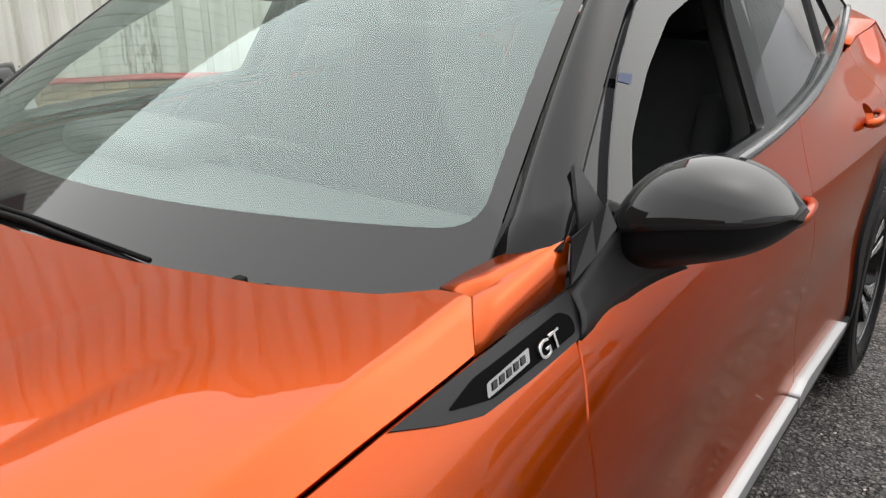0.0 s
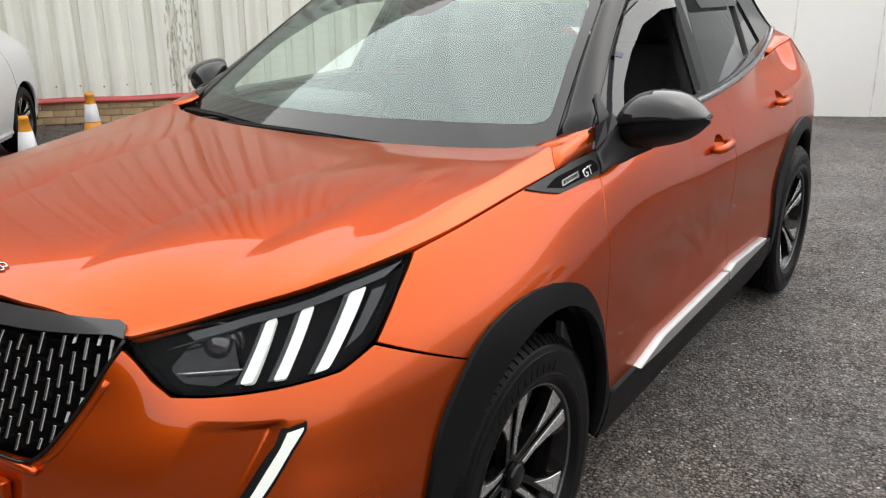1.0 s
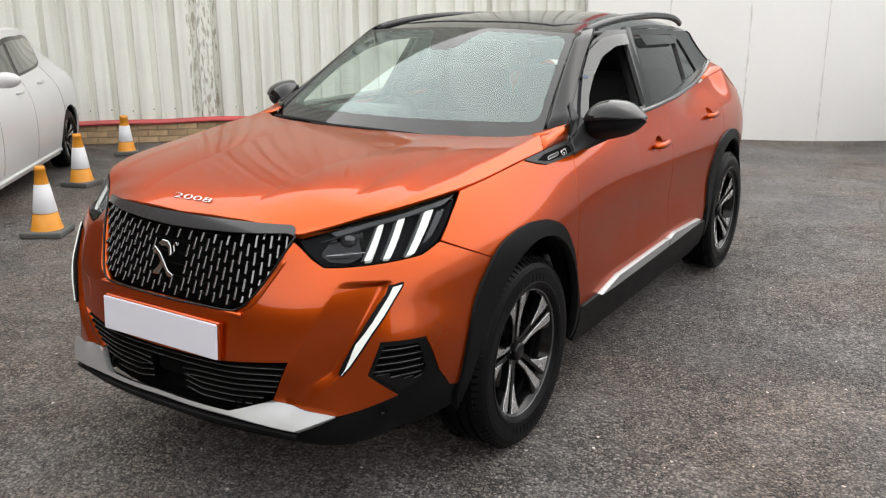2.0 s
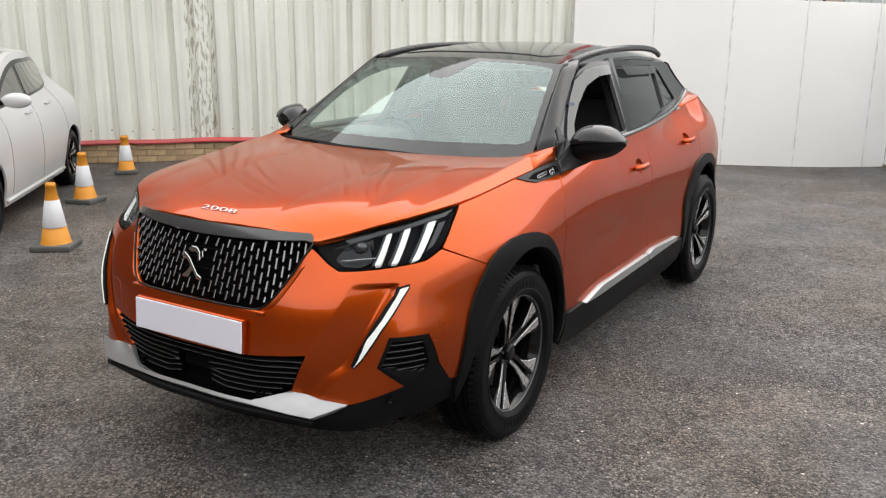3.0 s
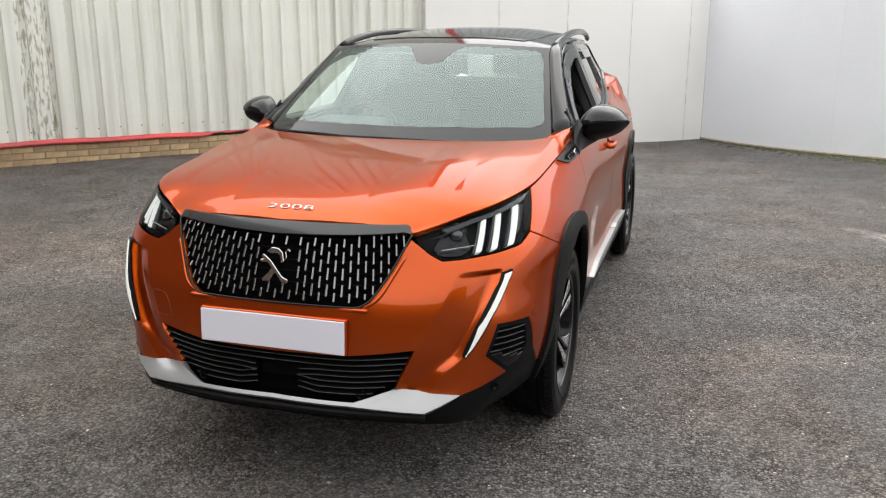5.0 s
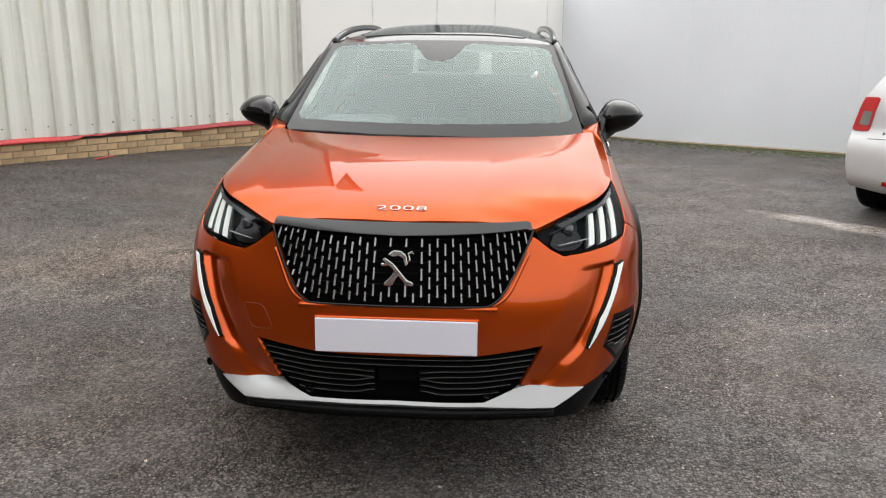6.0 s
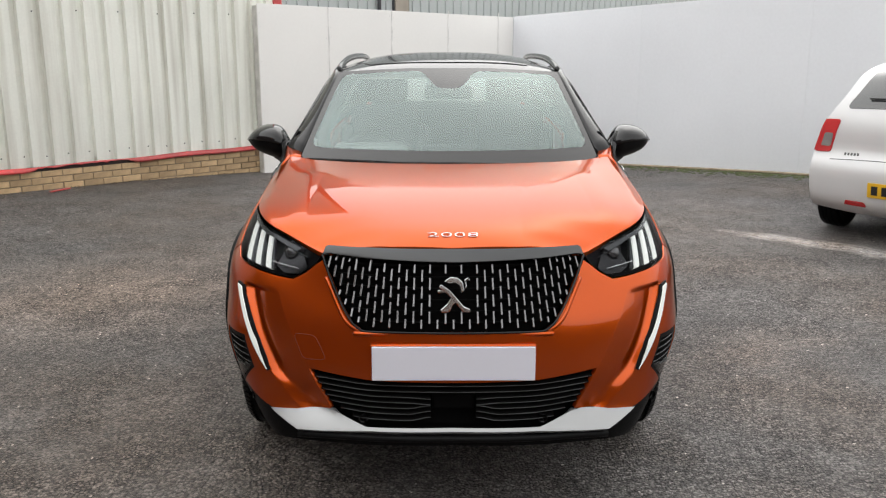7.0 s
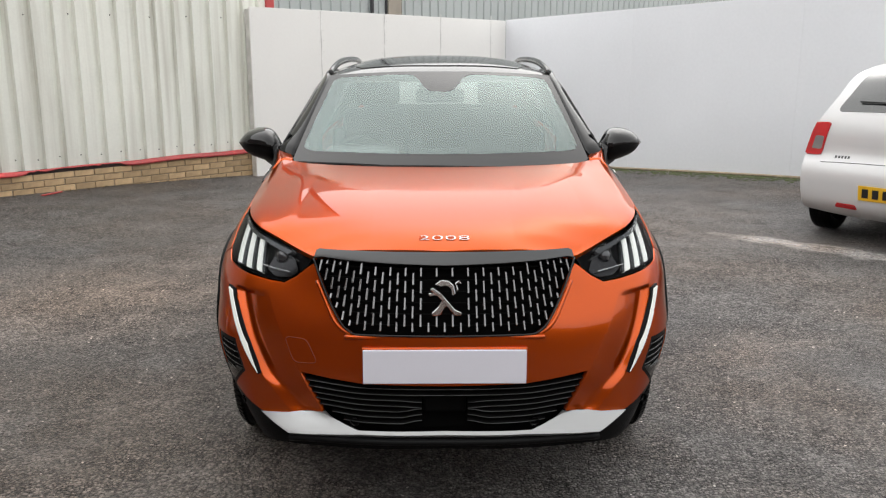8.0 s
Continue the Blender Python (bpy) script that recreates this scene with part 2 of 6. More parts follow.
def skin(name, poly, surf, material, parent, label="", step=0.03, depth=0.012, lift=0.0, gap=0.0, holes=(), mirror=False):
    """A panel: the part of a curved surface inside a polygon of its two parameters, with a turned-in rim.
    surf gives points for two arrays; normals point out. lift raises it, gap draws its rim in."""
    from mathutils.geometry import delaunay_2d_cdt

    poly = np.asarray(poly, float)
    if gap:
        poly = shrink(poly, gap)
    ring = resample(poly, step)
    inner_rings = [resample(np.asarray(h, float), step) for h in holes]
    lo, hi = poly.min(0), poly.max(0)
    gu, gv = np.meshgrid(np.arange(lo[0] + step * 0.37, hi[0], step), np.arange(lo[1] + step * 0.41, hi[1], step), indexing="ij")
    grid = np.stack([gu.ravel(), gv.ravel()], 1)
    keep = inside(poly, grid)
    for h in holes:
        keep &= ~inside(np.asarray(h, float), grid)
    grid = grid[keep]
    edge_points = np.concatenate([ring, *inner_rings])
    if len(grid):
        near = np.full(len(grid), 1e9)
        for p in edge_points:
            near = np.minimum(near, np.hypot(*(grid - p).T))
        grid = grid[near > step * 0.5]
    points = np.concatenate([edge_points, grid])
    edges, start = [], 0
    for r in (ring, *inner_rings):
        edges += [(start + k, start + (k + 1) % len(r)) for k in range(len(r))]
        start += len(r)
    vs, es, fs, *_ = delaunay_2d_cdt([Vector(p) for p in points], edges, [], 0, 1e-7)
    vs = np.array([tuple(v) for v in vs])
    fs = np.array([f for f in fs if len(f) == 3])
    mid = vs[fs].mean(1)
    ok = inside(poly, mid)
    for h in holes:
        ok &= ~inside(np.asarray(h, float), mid)
    fs = fs[ok]
    u, v = vs[:, 0], vs[:, 1]
    p = surf(u, v)
    e = 2e-3
    nrm = np.cross(surf(u + e, v) - surf(u - e, v), surf(u, v + e) - surf(u, v - e))
    nrm /= np.linalg.norm(nrm, axis=1, keepdims=True) + 1e-12
    p = p + nrm * lift
    area = np.cross(vs[fs[:, 1]] - vs[fs[:, 0]], vs[fs[:, 2]] - vs[fs[:, 0]])
    fs = np.where((area < 0)[:, None], fs[:, ::-1], fs)
    faces = fs.tolist()
    verts, normals = p.tolist(), nrm.tolist()
    if depth:
        count = {}
        for f in faces:
            for a, b in ((f[0], f[1]), (f[1], f[2]), (f[2], f[0])):
                count[(a, b)] = 1
        rim = [(a, b) for a, b in count if (b, a) not in count]
        out = {}
        for a, b in rim:
            side = np.cross(p[b] - p[a], nrm[a])
            out[a] = out.get(a, 0) + side
            out[b] = out.get(b, 0) + side
        top, low = {}, {}
        for a, o in out.items():
            o = o / (np.linalg.norm(o) + 1e-12)
            top[a] = len(verts)
            verts.append(p[a].tolist())
            normals.append((o * 0.8 + nrm[a] * 0.6).tolist())
            low[a] = len(verts)
            verts.append((p[a] - nrm[a] * depth).tolist())
            normals.append(o.tolist())
        faces += [(top[b], top[a], low[a], low[b]) for a, b in rim]
    verts, normals = np.array(verts), np.array(normals)
    if mirror:
        verts[:, 0] *= -1
        normals[:, 0] *= -1
        faces = [tuple(reversed(f)) for f in faces]
    return raw(name, verts, faces, material, parent, label, normals)


def tube(name, path, radius, material, parent=None, label="", sides=10, flat=1.0, keep=True):
    """A bar swept along a line of points; radius may be one value or one for each point."""
    path = np.asarray(path, float)
    n = len(path)
    radius = np.full(n, radius) if np.isscalar(radius) else np.asarray(radius, float)
    tan = np.gradient(path, axis=0)
    tan /= np.linalg.norm(tan, axis=1, keepdims=True)
    up = np.array([0, 0, 1.0]) if abs(tan[:, 2]).max() < 0.9 else np.array([1.0, 0, 0])
    verts, faces = [], []
    for p, t, r in zip(path, tan, radius):
        a = np.cross(t, up)
        if np.linalg.norm(a) < 0.05:
            a = np.cross(t, (0.1, 1.0, 0.2))
        a /= np.linalg.norm(a)
        b = np.cross(a, t)
        for k in range(sides):
            w = 2 * math.pi * k / sides
            verts.append(p + a * math.cos(w) * r + b * math.sin(w) * r * flat)
    for i in range(n - 1):
        for k in range(sides):
            j = (k + 1) % sides
            faces.append((i * sides + k, i * sides + j, (i + 1) * sides + j, (i + 1) * sides + k))
    faces.append(tuple(range(sides))[::-1])
    faces.append(tuple((n - 1) * sides + k for k in range(sides)))
    return raw(name, verts, faces, material, parent, label, keep=keep)


def sheet(name, grid, material, parent=None, label="", keep=True, thick=0.0):
    """A surface through a grid of points; thick gives it a back."""
    g = np.asarray(grid, float)
    a, b = g.shape[:2]
    verts = g.reshape(-1, 3)
    faces = [(i * b + j, (i + 1) * b + j, (i + 1) * b + j + 1, i * b + j + 1) for i in range(a - 1) for j in range(b - 1)]
    ob = raw(name, verts, faces, material, parent, label, keep=keep)
    if thick:
        ob.modifiers.new("thickness", "SOLIDIFY").thickness = thick
    return ob


def words(name, text, size, depth, material, m, parent=None, label="", thin=0.0):
    """Raised letters in the built-in font, turned into a mesh."""
    cu = bpy.data.curves.new(name, "FONT")
    cu.body, cu.size, cu.extrude, cu.align_x, cu.align_y = text, size, depth, "CENTER", "CENTER"
    cu.bevel_depth, cu.offset = depth * 0.3, -thin
    tmp = bpy.data.objects.new(name, cu)
    scene.collection.objects.link(tmp)
    me = bpy.data.meshes.new_from_object(tmp.evaluated_get(bpy.context.evaluated_depsgraph_get()))
    bpy.data.objects.remove(tmp)
    me.materials.clear()
    me.materials.append(material)
    me.transform(m)
    ob = new(name, me)
    if parent is not None:
        hang(ob, parent, True)
    if label:
        tagged(ob, label)
    return ob

# ---- the yard ----
CORNER = np.array([1.15, 11.92])
ALONG = np.array([0.7236, 0.6902])
INTO = np.array([0.6902, -0.7236])
WALL = np.array([-2.31, 8.62])


def ground_z(x, y):
    """The yard falls gently towards the corner of the hoarding and towards the cones."""
    r2 = (np.asarray(x, float) - CORNER[0]) ** 2 + (np.asarray(y, float) - CORNER[1]) ** 2
    x, y = np.asarray(x, float), np.asarray(y, float)
    return -0.31 * np.exp(-r2 / 4.4**2) - 0.05 * smooth(-1.8, -3.4, x) * (1 - smooth(3.5, 6.5, y))


def on_wall(s, off, z):
    """A place s metres along the long wall, off metres out of it into the yard."""
    p = WALL + ALONG * s + INTO * off
    return (p[0], p[1], z)


def wall_frame(at, along):
    """The pose of a wall: x along it, y out of its back, z up."""
    a = Vector((along[0], along[1], 0)).normalized()
    b = Vector((-a.y, a.x, 0))
    m = Matrix((a, b, Vector((0, 0, 1)))).transposed().to_4x4()
    m.translation = at
    return m


def asphalt():
    m = bpy.data.materials.new("wet_asphalt")
    m.use_nodes = True
    n, l = m.node_tree.nodes, m.node_tree.links
    b = n["Principled BSDF"]
    where = n.new("ShaderNodeTexCoord")

    def noise_at(scale, detail=4, rough=0.55):
        t = n.new("ShaderNodeTexNoise")
        t.inputs["Scale"].default_value, t.inputs["Detail"].default_value, t.inputs["Roughness"].default_value = scale, detail, rough
        l.new(where.outputs["Object"], t.inputs["Vector"])
        return t.outputs["Fac"]

    def span(v, a, b_, c, d):
        t = n.new("ShaderNodeMapRange")
        for k, x in zip(("From Min", "From Max", "To Min", "To Max"), (a, b_, c, d)):
            t.inputs[k].default_value = x
        l.new(v, t.inputs["Value"])
        return t.outputs[0]

    def times(a, b_, op="MULTIPLY"):
        t = n.new("ShaderNodeMath")
        t.operation = op
        for k, v in enumerate((a, b_)):
            if isinstance(v, (int, float)):
                t.inputs[k].default_value = v
            else:
                l.new(v, t.inputs[k])
        return t.outputs[0]

    def cells(scale, feature="F1"):
        t = n.new("ShaderNodeTexVoronoi")
        t.feature = feature
        t.inputs["Scale"].default_value = scale
        bend = n.new("ShaderNodeMixRGB")
        bend.blend_type = "ADD"
        bend.inputs[0].default_value = 0.012
        wob = n.new("ShaderNodeTexNoise")
        wob.inputs["Scale"].default_value = 60
        l.new(where.outputs["Object"], wob.inputs["Vector"])
        l.new(where.outputs["Object"], bend.inputs[1])
        l.new(wob.outputs["Color"], bend.inputs[2])
        l.new(bend.outputs[0], t.inputs["Vector"])
        return t

    stones, chips, seams = cells(80), cells(34), cells(58, "DISTANCE_TO_EDGE")
    grit = n.new("ShaderNodeSeparateColor")
    l.new(stones.outputs["Color"], grit.inputs[0])
    rare = n.new("ShaderNodeSeparateColor")
    l.new(chips.outputs["Color"], rare.inputs[0])
    wet = span(noise_at(0.5, 5), 0.38, 0.64, 0, 1)
    worn = span(noise_at(1.7, 8, 0.72), 0.34, 0.68, 0.80, 1.20)
    patch = span(noise_at(0.20, 3), 0.35, 0.65, 0.88, 1.12)
    deep = times(span(noise_at(16, 4, 0.6), 0.40, 0.60, 0.75, 0.1), span(noise_at(110, 2, 0.5), 0.42, 0.54, 0.85, 0.1), "MAXIMUM")
    loose = span(noise_at(2.6, 5, 0.65), 0.38, 0.60, 0.55, 1.25)
    pits = times(1.0, times(times(span(seams.outputs["Distance"], 0.03, 0.20, 1.0, 0.0), deep), loose), "SUBTRACT")
    tone = times(times(times(span(grit.outputs[0], 0, 1, 0.42, 1.70), worn), patch), pits)
    tone = times(tone, span(stones.outputs["Distance"], 0.25, 0.75, 1.15, 0.55))
    white_chip = times(times(rare.outputs[1], 0.975, "GREATER_THAN"), times(chips.outputs["Distance"], 0.20, "LESS_THAN"))
    tone = times(tone, times(white_chip, 3.0), "ADD")
    def spot(x, y, turn, long, short, scale):
        """A stain of its own place and size: 0 at its heart, 1 and more outside its ragged edge."""
        away = n.new("ShaderNodeVectorMath")
        away.operation = "SUBTRACT"
        away.inputs[1].default_value = (x, y, 0)
        l.new(where.outputs["Object"], away.inputs[0])
        flat = n.new("ShaderNodeMapping")
        flat.vector_type = "TEXTURE"
        flat.inputs["Rotation"].default_value = (0, 0, radians(turn))
        flat.inputs["Scale"].default_value = (long, short, 1)
        l.new(away.outputs[0], flat.inputs["Vector"])
        far = n.new("ShaderNodeVectorMath")
        far.operation = "LENGTH"
        l.new(flat.outputs[0], far.inputs[0])
        return times(far.outputs["Value"], times(noise_at(scale, 5), 1.1), "ADD")

    # dried, silty patches either side of the car
    dry = times(span(spot(-2.2, 2.9, 20, 1.9, 1.3, 1.6), 0.7, 1.7, 1, 0), span(spot(1.6, 1.75, 35, 0.8, 0.45, 3.0), 0.7, 1.5, 0.8, 0), "MAXIMUM")
    tone = times(tone, span(dry, 0, 1, 1.0, 1.42))
    # a shallow puddle beside the parked car, with a ragged edge
    ragged = spot(3.08, 4.14, -45, 1.5, 0.26, 3.2)
    puddle = span(ragged, 0.80, 1.25, 1, 0)
    # its sky sheen and some pale dried silt, both painted into the colour
    sheen_silt = times(puddle, span(noise_at(26, 4, 0.7), 0.40, 0.62, 0.25, 1.0))
    tone = times(tone, times(sheen_silt, 2.3), "ADD")
    value = times(tone, span(wet, 0, 1, 0.182, 0.130))
    mix = n.new("ShaderNodeMix")
    mix.data_type = "RGBA"
    mix.blend_type = "MULTIPLY"
    mix.inputs["Factor"].default_value = 1
    earth = n.new("ShaderNodeMix")
    earth.data_type = "RGBA"
    earth.inputs["A"].default_value, earth.inputs["B"].default_value = (1.02, 0.95, 0.91, 1), (1.24, 0.99, 0.82, 1)
    l.new(times(span(noise_at(0.65, 5, 0.6), 0.42, 0.62, 0, 0.8), dry, "MAXIMUM"), earth.inputs["Factor"])
    l.new(earth.outputs["Result"], mix.inputs["A"])
    l.new(value, mix.inputs["B"])
    l.new(mix.outputs["Result"], b.inputs["Base Color"])
    l.new(times(span(wet, 0, 1, 0.75, 0.45), span(puddle, 0, 1, 1.0, 0.30)), b.inputs["Roughness"])
    b.inputs["Specular IOR Level"].default_value = 0.4
    lift = n.new("ShaderNodeBump")
    lift.inputs["Strength"].default_value, lift.inputs["Distance"].default_value = 1.0, 0.009
    l.new(times(times(times(stones.outputs["Distance"], -1.0), pits, "ADD"), span(puddle, 0, 1, 1.0, 0.12)), lift.inputs["Height"])
    l.new(lift.outputs[0], b.inputs["Normal"])
    return m


ASPHALT = asphalt()
CLADDING = mat("pale_cladding", (0.82, 0.83, 0.765), 0.45, 0, 0.10, 0.9, 35, 0.0, 0, 0, 0.2)


def streaks(material, stain_at):
    """Rain streaks that run down the sheet, and one brown stain near stain_at metres along it."""
    n, l = material.node_tree.nodes, material.node_tree.links
    b = n["Principled BSDF"]
    plain = b.inputs["Base Color"].links[0].from_socket
    where, long, run = n.new("ShaderNodeTexCoord"), n.new("ShaderNodeMapping"), n.new("ShaderNodeTexNoise")
    long.inputs["Scale"].default_value = (9, 9, 0.35)
    run.inputs["Scale"].default_value, run.inputs["Detail"].default_value = 1.0, 6
    l.new(where.outputs["Object"], long.inputs["Vector"])
    l.new(long.outputs[0], run.inputs["Vector"])
    faint = n.new("ShaderNodeMapRange")
    for k, v in zip(("From Min", "From Max", "To Min", "To Max"), (0.48, 0.78, 0.0, 0.48)):
        faint.inputs[k].default_value = v
    l.new(run.outputs["Fac"], faint.inputs["Value"])
    axes, off, near = n.new("ShaderNodeSeparateXYZ"), n.new("ShaderNodeMath"), n.new("ShaderNodeMapRange")
    off.operation, off.inputs[1].default_value, off.inputs[2].default_value = "COMPARE", stain_at, 0.16
    l.new(where.outputs["Object"], axes.inputs[0])
    l.new(axes.outputs["X"], off.inputs[0])
    blot, both_ = n.new("ShaderNodeTexNoise"), n.new("ShaderNodeMath")
    blot.inputs["Scale"].default_value, blot.inputs["Detail"].default_value = 7.0, 8
    tall = n.new("ShaderNodeMapping")
    tall.inputs["Scale"].default_value = (5, 5, 1.1)
    l.new(where.outputs["Object"], tall.inputs["Vector"])
    l.new(tall.outputs[0], blot.inputs["Vector"])
    for k, v in zip(("From Min", "From Max", "To Min", "To Max"), (0.49, 0.60, 0.0, 0.75)):
        near.inputs[k].default_value = v
    l.new(blot.outputs["Fac"], near.inputs["Value"])
    both_.operation = "MULTIPLY_ADD"
    l.new(off.outputs[0], both_.inputs[0])
    l.new(near.outputs[0], both_.inputs[1])
    l.new(faint.outputs[0], both_.inputs[2])
    mix = n.new("ShaderNodeMix")
    mix.data_type = "RGBA"
    mix.inputs["B"].default_value = (0.30, 0.27, 0.20, 1)
    l.new(both_.outputs[0], mix.inputs["Factor"])
    l.new(plain, mix.inputs["A"])
    l.new(mix.outputs["Result"], b.inputs["Base Color"])


streaks(CLADDING, 15.45)
CLAD_GREY = mat("grey_cladding", (0.44, 0.47, 0.47), 0.5, 0, 0.10, 0.6, 20)
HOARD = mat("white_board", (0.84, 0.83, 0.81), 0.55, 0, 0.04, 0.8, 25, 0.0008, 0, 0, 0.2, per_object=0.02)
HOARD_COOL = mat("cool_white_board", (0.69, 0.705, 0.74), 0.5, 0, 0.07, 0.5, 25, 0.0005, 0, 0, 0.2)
SEAM = mat("seam_filler", (0.78, 0.77, 0.75), 0.7, 0, 0.3, 6, 40)
GAP_DARK = mat("gap_dark", (0.035, 0.022, 0.018), 0.8, 0, 0.5, 9, 120, 0.002)
LITTER = mat("leaf_litter", (0.16, 0.11, 0.06), 0.85, 0, 0.5, 30, 200)
RED_TRIM = mat("red_flashing", (0.66, 0.060, 0.060), 0.35, 0, 0.25, 1.1, 30, tint=(0.26, 0.05, 0.05))
BRICK = mat("buff_brick", (0.50, 0.355, 0.205), 0.85, 0, 0.25, 9, 160, 0.002, per_object=0.22)
MORTAR = mat("mortar", (0.33, 0.265, 0.19), 0.9, 0, 0.3, 10, 120, 0.002)
MOSS = mat("moss", (0.075, 0.092, 0.030), 0.9, 0, 0.5, 9, 120, 0.004)
STEEL = mat("dark_steel", (0.05, 0.05, 0.055), 0.45, 0.4, 0.2, 5, 90)
TIMBER_WHITE = mat("white_timber", (0.62, 0.61, 0.58), 0.7, 0, 0.3, 5, 70, 0.001)


def ground():
    """One sheet out to the horizon, finer where the yard dips."""
    xs = np.unique(np.r_[np.linspace(-600, -20, 12), np.linspace(-20, 20, 81), np.linspace(20, 600, 12)])
    ys = np.unique(np.r_[np.linspace(-600, -15, 12), np.linspace(-15, 22, 75), np.linspace(22, 600, 12)])
    g = np.zeros((len(xs), len(ys), 3))
    g[..., 0], g[..., 1] = xs[:, None], ys[None]
    g[..., 2] = ground_z(g[..., 0], g[..., 1])
    ob = sheet("ground", g, ASPHALT)
    tagged(ob, "dark damp asphalt of a car yard", "ground", kind="structure")


def ribbed(name, length, z0, z1, material, pitch=0.2335, deep=0.050):
    """A sheet of upright trapezoid ribs, with its x along the wall."""
    xs, ys = [], []
    k = 0
    while k * pitch < length:
        for dx, dy in ((0.0, 0), (0.146, 0), (0.158, deep), (0.210, deep), (0.225, 0)):
            xs.append(k * pitch + dx)
            ys.append(dy)
        k += 1
    zs = np.linspace(z0, z1, 6)
    g = np.zeros((len(xs), len(zs), 3))
    g[..., 0], g[..., 1], g[..., 2] = np.array(xs)[:, None], np.array(ys)[:, None], zs[None]
    ob = sheet(name, g, material)
    ob.data.polygons.foreach_set("use_smooth", [False] * len(ob.data.polygons))
    ob.modifiers.new("thickness", "SOLIDIFY").thickness = 0.003
    return ob


CLAD_TOP = 7.5


def cladding_wall():
    """The clad building on a brick plinth with red flashing."""
    start, end = -20.069, 0.35
    m = wall_frame(on_wall(start, -0.15, 0), ALONG)
    wall = ribbed("wall_west", end - start, 0.235, CLAD_TOP, CLADDING)
    wall.matrix_basis = m
    tagged(wall, "pale grey-green ribbed metal cladding, stained, on a brick plinth", "wall", kind="structure")
    back = part("wall_core", box(0, 0.080, -0.4, end - start, 0.4, CLAD_TOP), CLAD_GREY, wall)
    # screws: one a rib along the foot, every second rib higher up
    bm = bmesh.new()
    for z, every in ((0.355, 1), (1.885, 2), (3.4, 2), (4.9, 2)):
        for k in range(int((end - start) / 0.2335)):
            if k % every == 0:
                bmesh.ops.create_cone(bm, cap_ends=True, segments=8, radius1=0.008, radius2=0.006, depth=0.008, matrix=Matrix.Translation((k * 0.2335 + 0.140, -0.006, z + 0.01 * math.sin(k * 2.1))) @ pose(0, 0, 0, 90))
    tagged(part("screws", bm, STEEL, wall), "small dark screw heads in rows", kind="stuff")
    # bent red flashing along the foot, sagging a little
    n = 480
    s = np.linspace(0, end - start, n)
    sag = 0.006 * np.sin(s * 1.7) + 0.005 * np.sin(s * 5.3 + 1)
    rnd = random.Random(21)
    torn = smooth(17.15, 17.35, s) * (1 - smooth(18.25, 18.5, s)) * np.array([rnd.uniform(0.55, 1.0) for _ in s])
    prof = ((0.002, 0.052), (-0.012, 0.05), (-0.040, 0.020), (-0.042, 0.0), (-0.015, -0.004))
    g = np.zeros((n, len(prof), 3))
    for j, (dy, dz) in enumerate(prof):
        g[:, j, 0], g[:, j, 1], g[:, j, 2] = s, dy * (1 - 0.7 * torn), 0.195 + 0.052 + (dz - 0.052) * (1 - 0.85 * torn) + sag
    sheet("flashing", g, RED_TRIM, wall, "faded red metal flashing, torn along one stretch", keep=False)
    # the shadow gap at the torn stretch, put in as a dark-coloured strip
    part("flashing_gap", box(17.2, -0.002, 0.190, 18.5, 0.011, 0.238), GAP_DARK, wall, "gap where the flashing is torn, its shadow painted dark")
    part("corner_trim", box(end - start - 0.02, -0.03, 0.25, end - start + 0.10, 0.06, CLAD_TOP, 0.004, 1), RED_TRIM, wall, "red metal corner trim")
    plinth = part("plinth", box(0, 0.012, -0.5, end - start, 0.3, 0.20), MORTAR)
    plinth.matrix_basis = m
    tagged(plinth, "low buff brick plinth under the cladding", "plinth", kind="structure")
    return wall, plinth, m, start, end


def bricks(plinth, start, end):
    base = box(0, 0, 0, 0.215, 0.06, 0.065, 0.004, 1)
    me = bpy.data.meshes.new("brick")
    base.to_mesh(me)
    base.free()
    me.materials.append(BRICK)
    rnd = random.Random(4)
    for row in range(5):
        z = 0.195 - 0.072 - row * 0.075
        s = 11.5 + (0.112 if row % 2 else 0)
        while s < end - start - 0.2:
            ob = new("brick", me)
            hang(ob, plinth)
            ob.matrix_basis = pose(s + rnd.uniform(-0.002, 0.002), 0.0 + rnd.uniform(-0.003, 0.002), z, 0, 0, rnd.uniform(-0.4, 0.4))
            s += 0.225


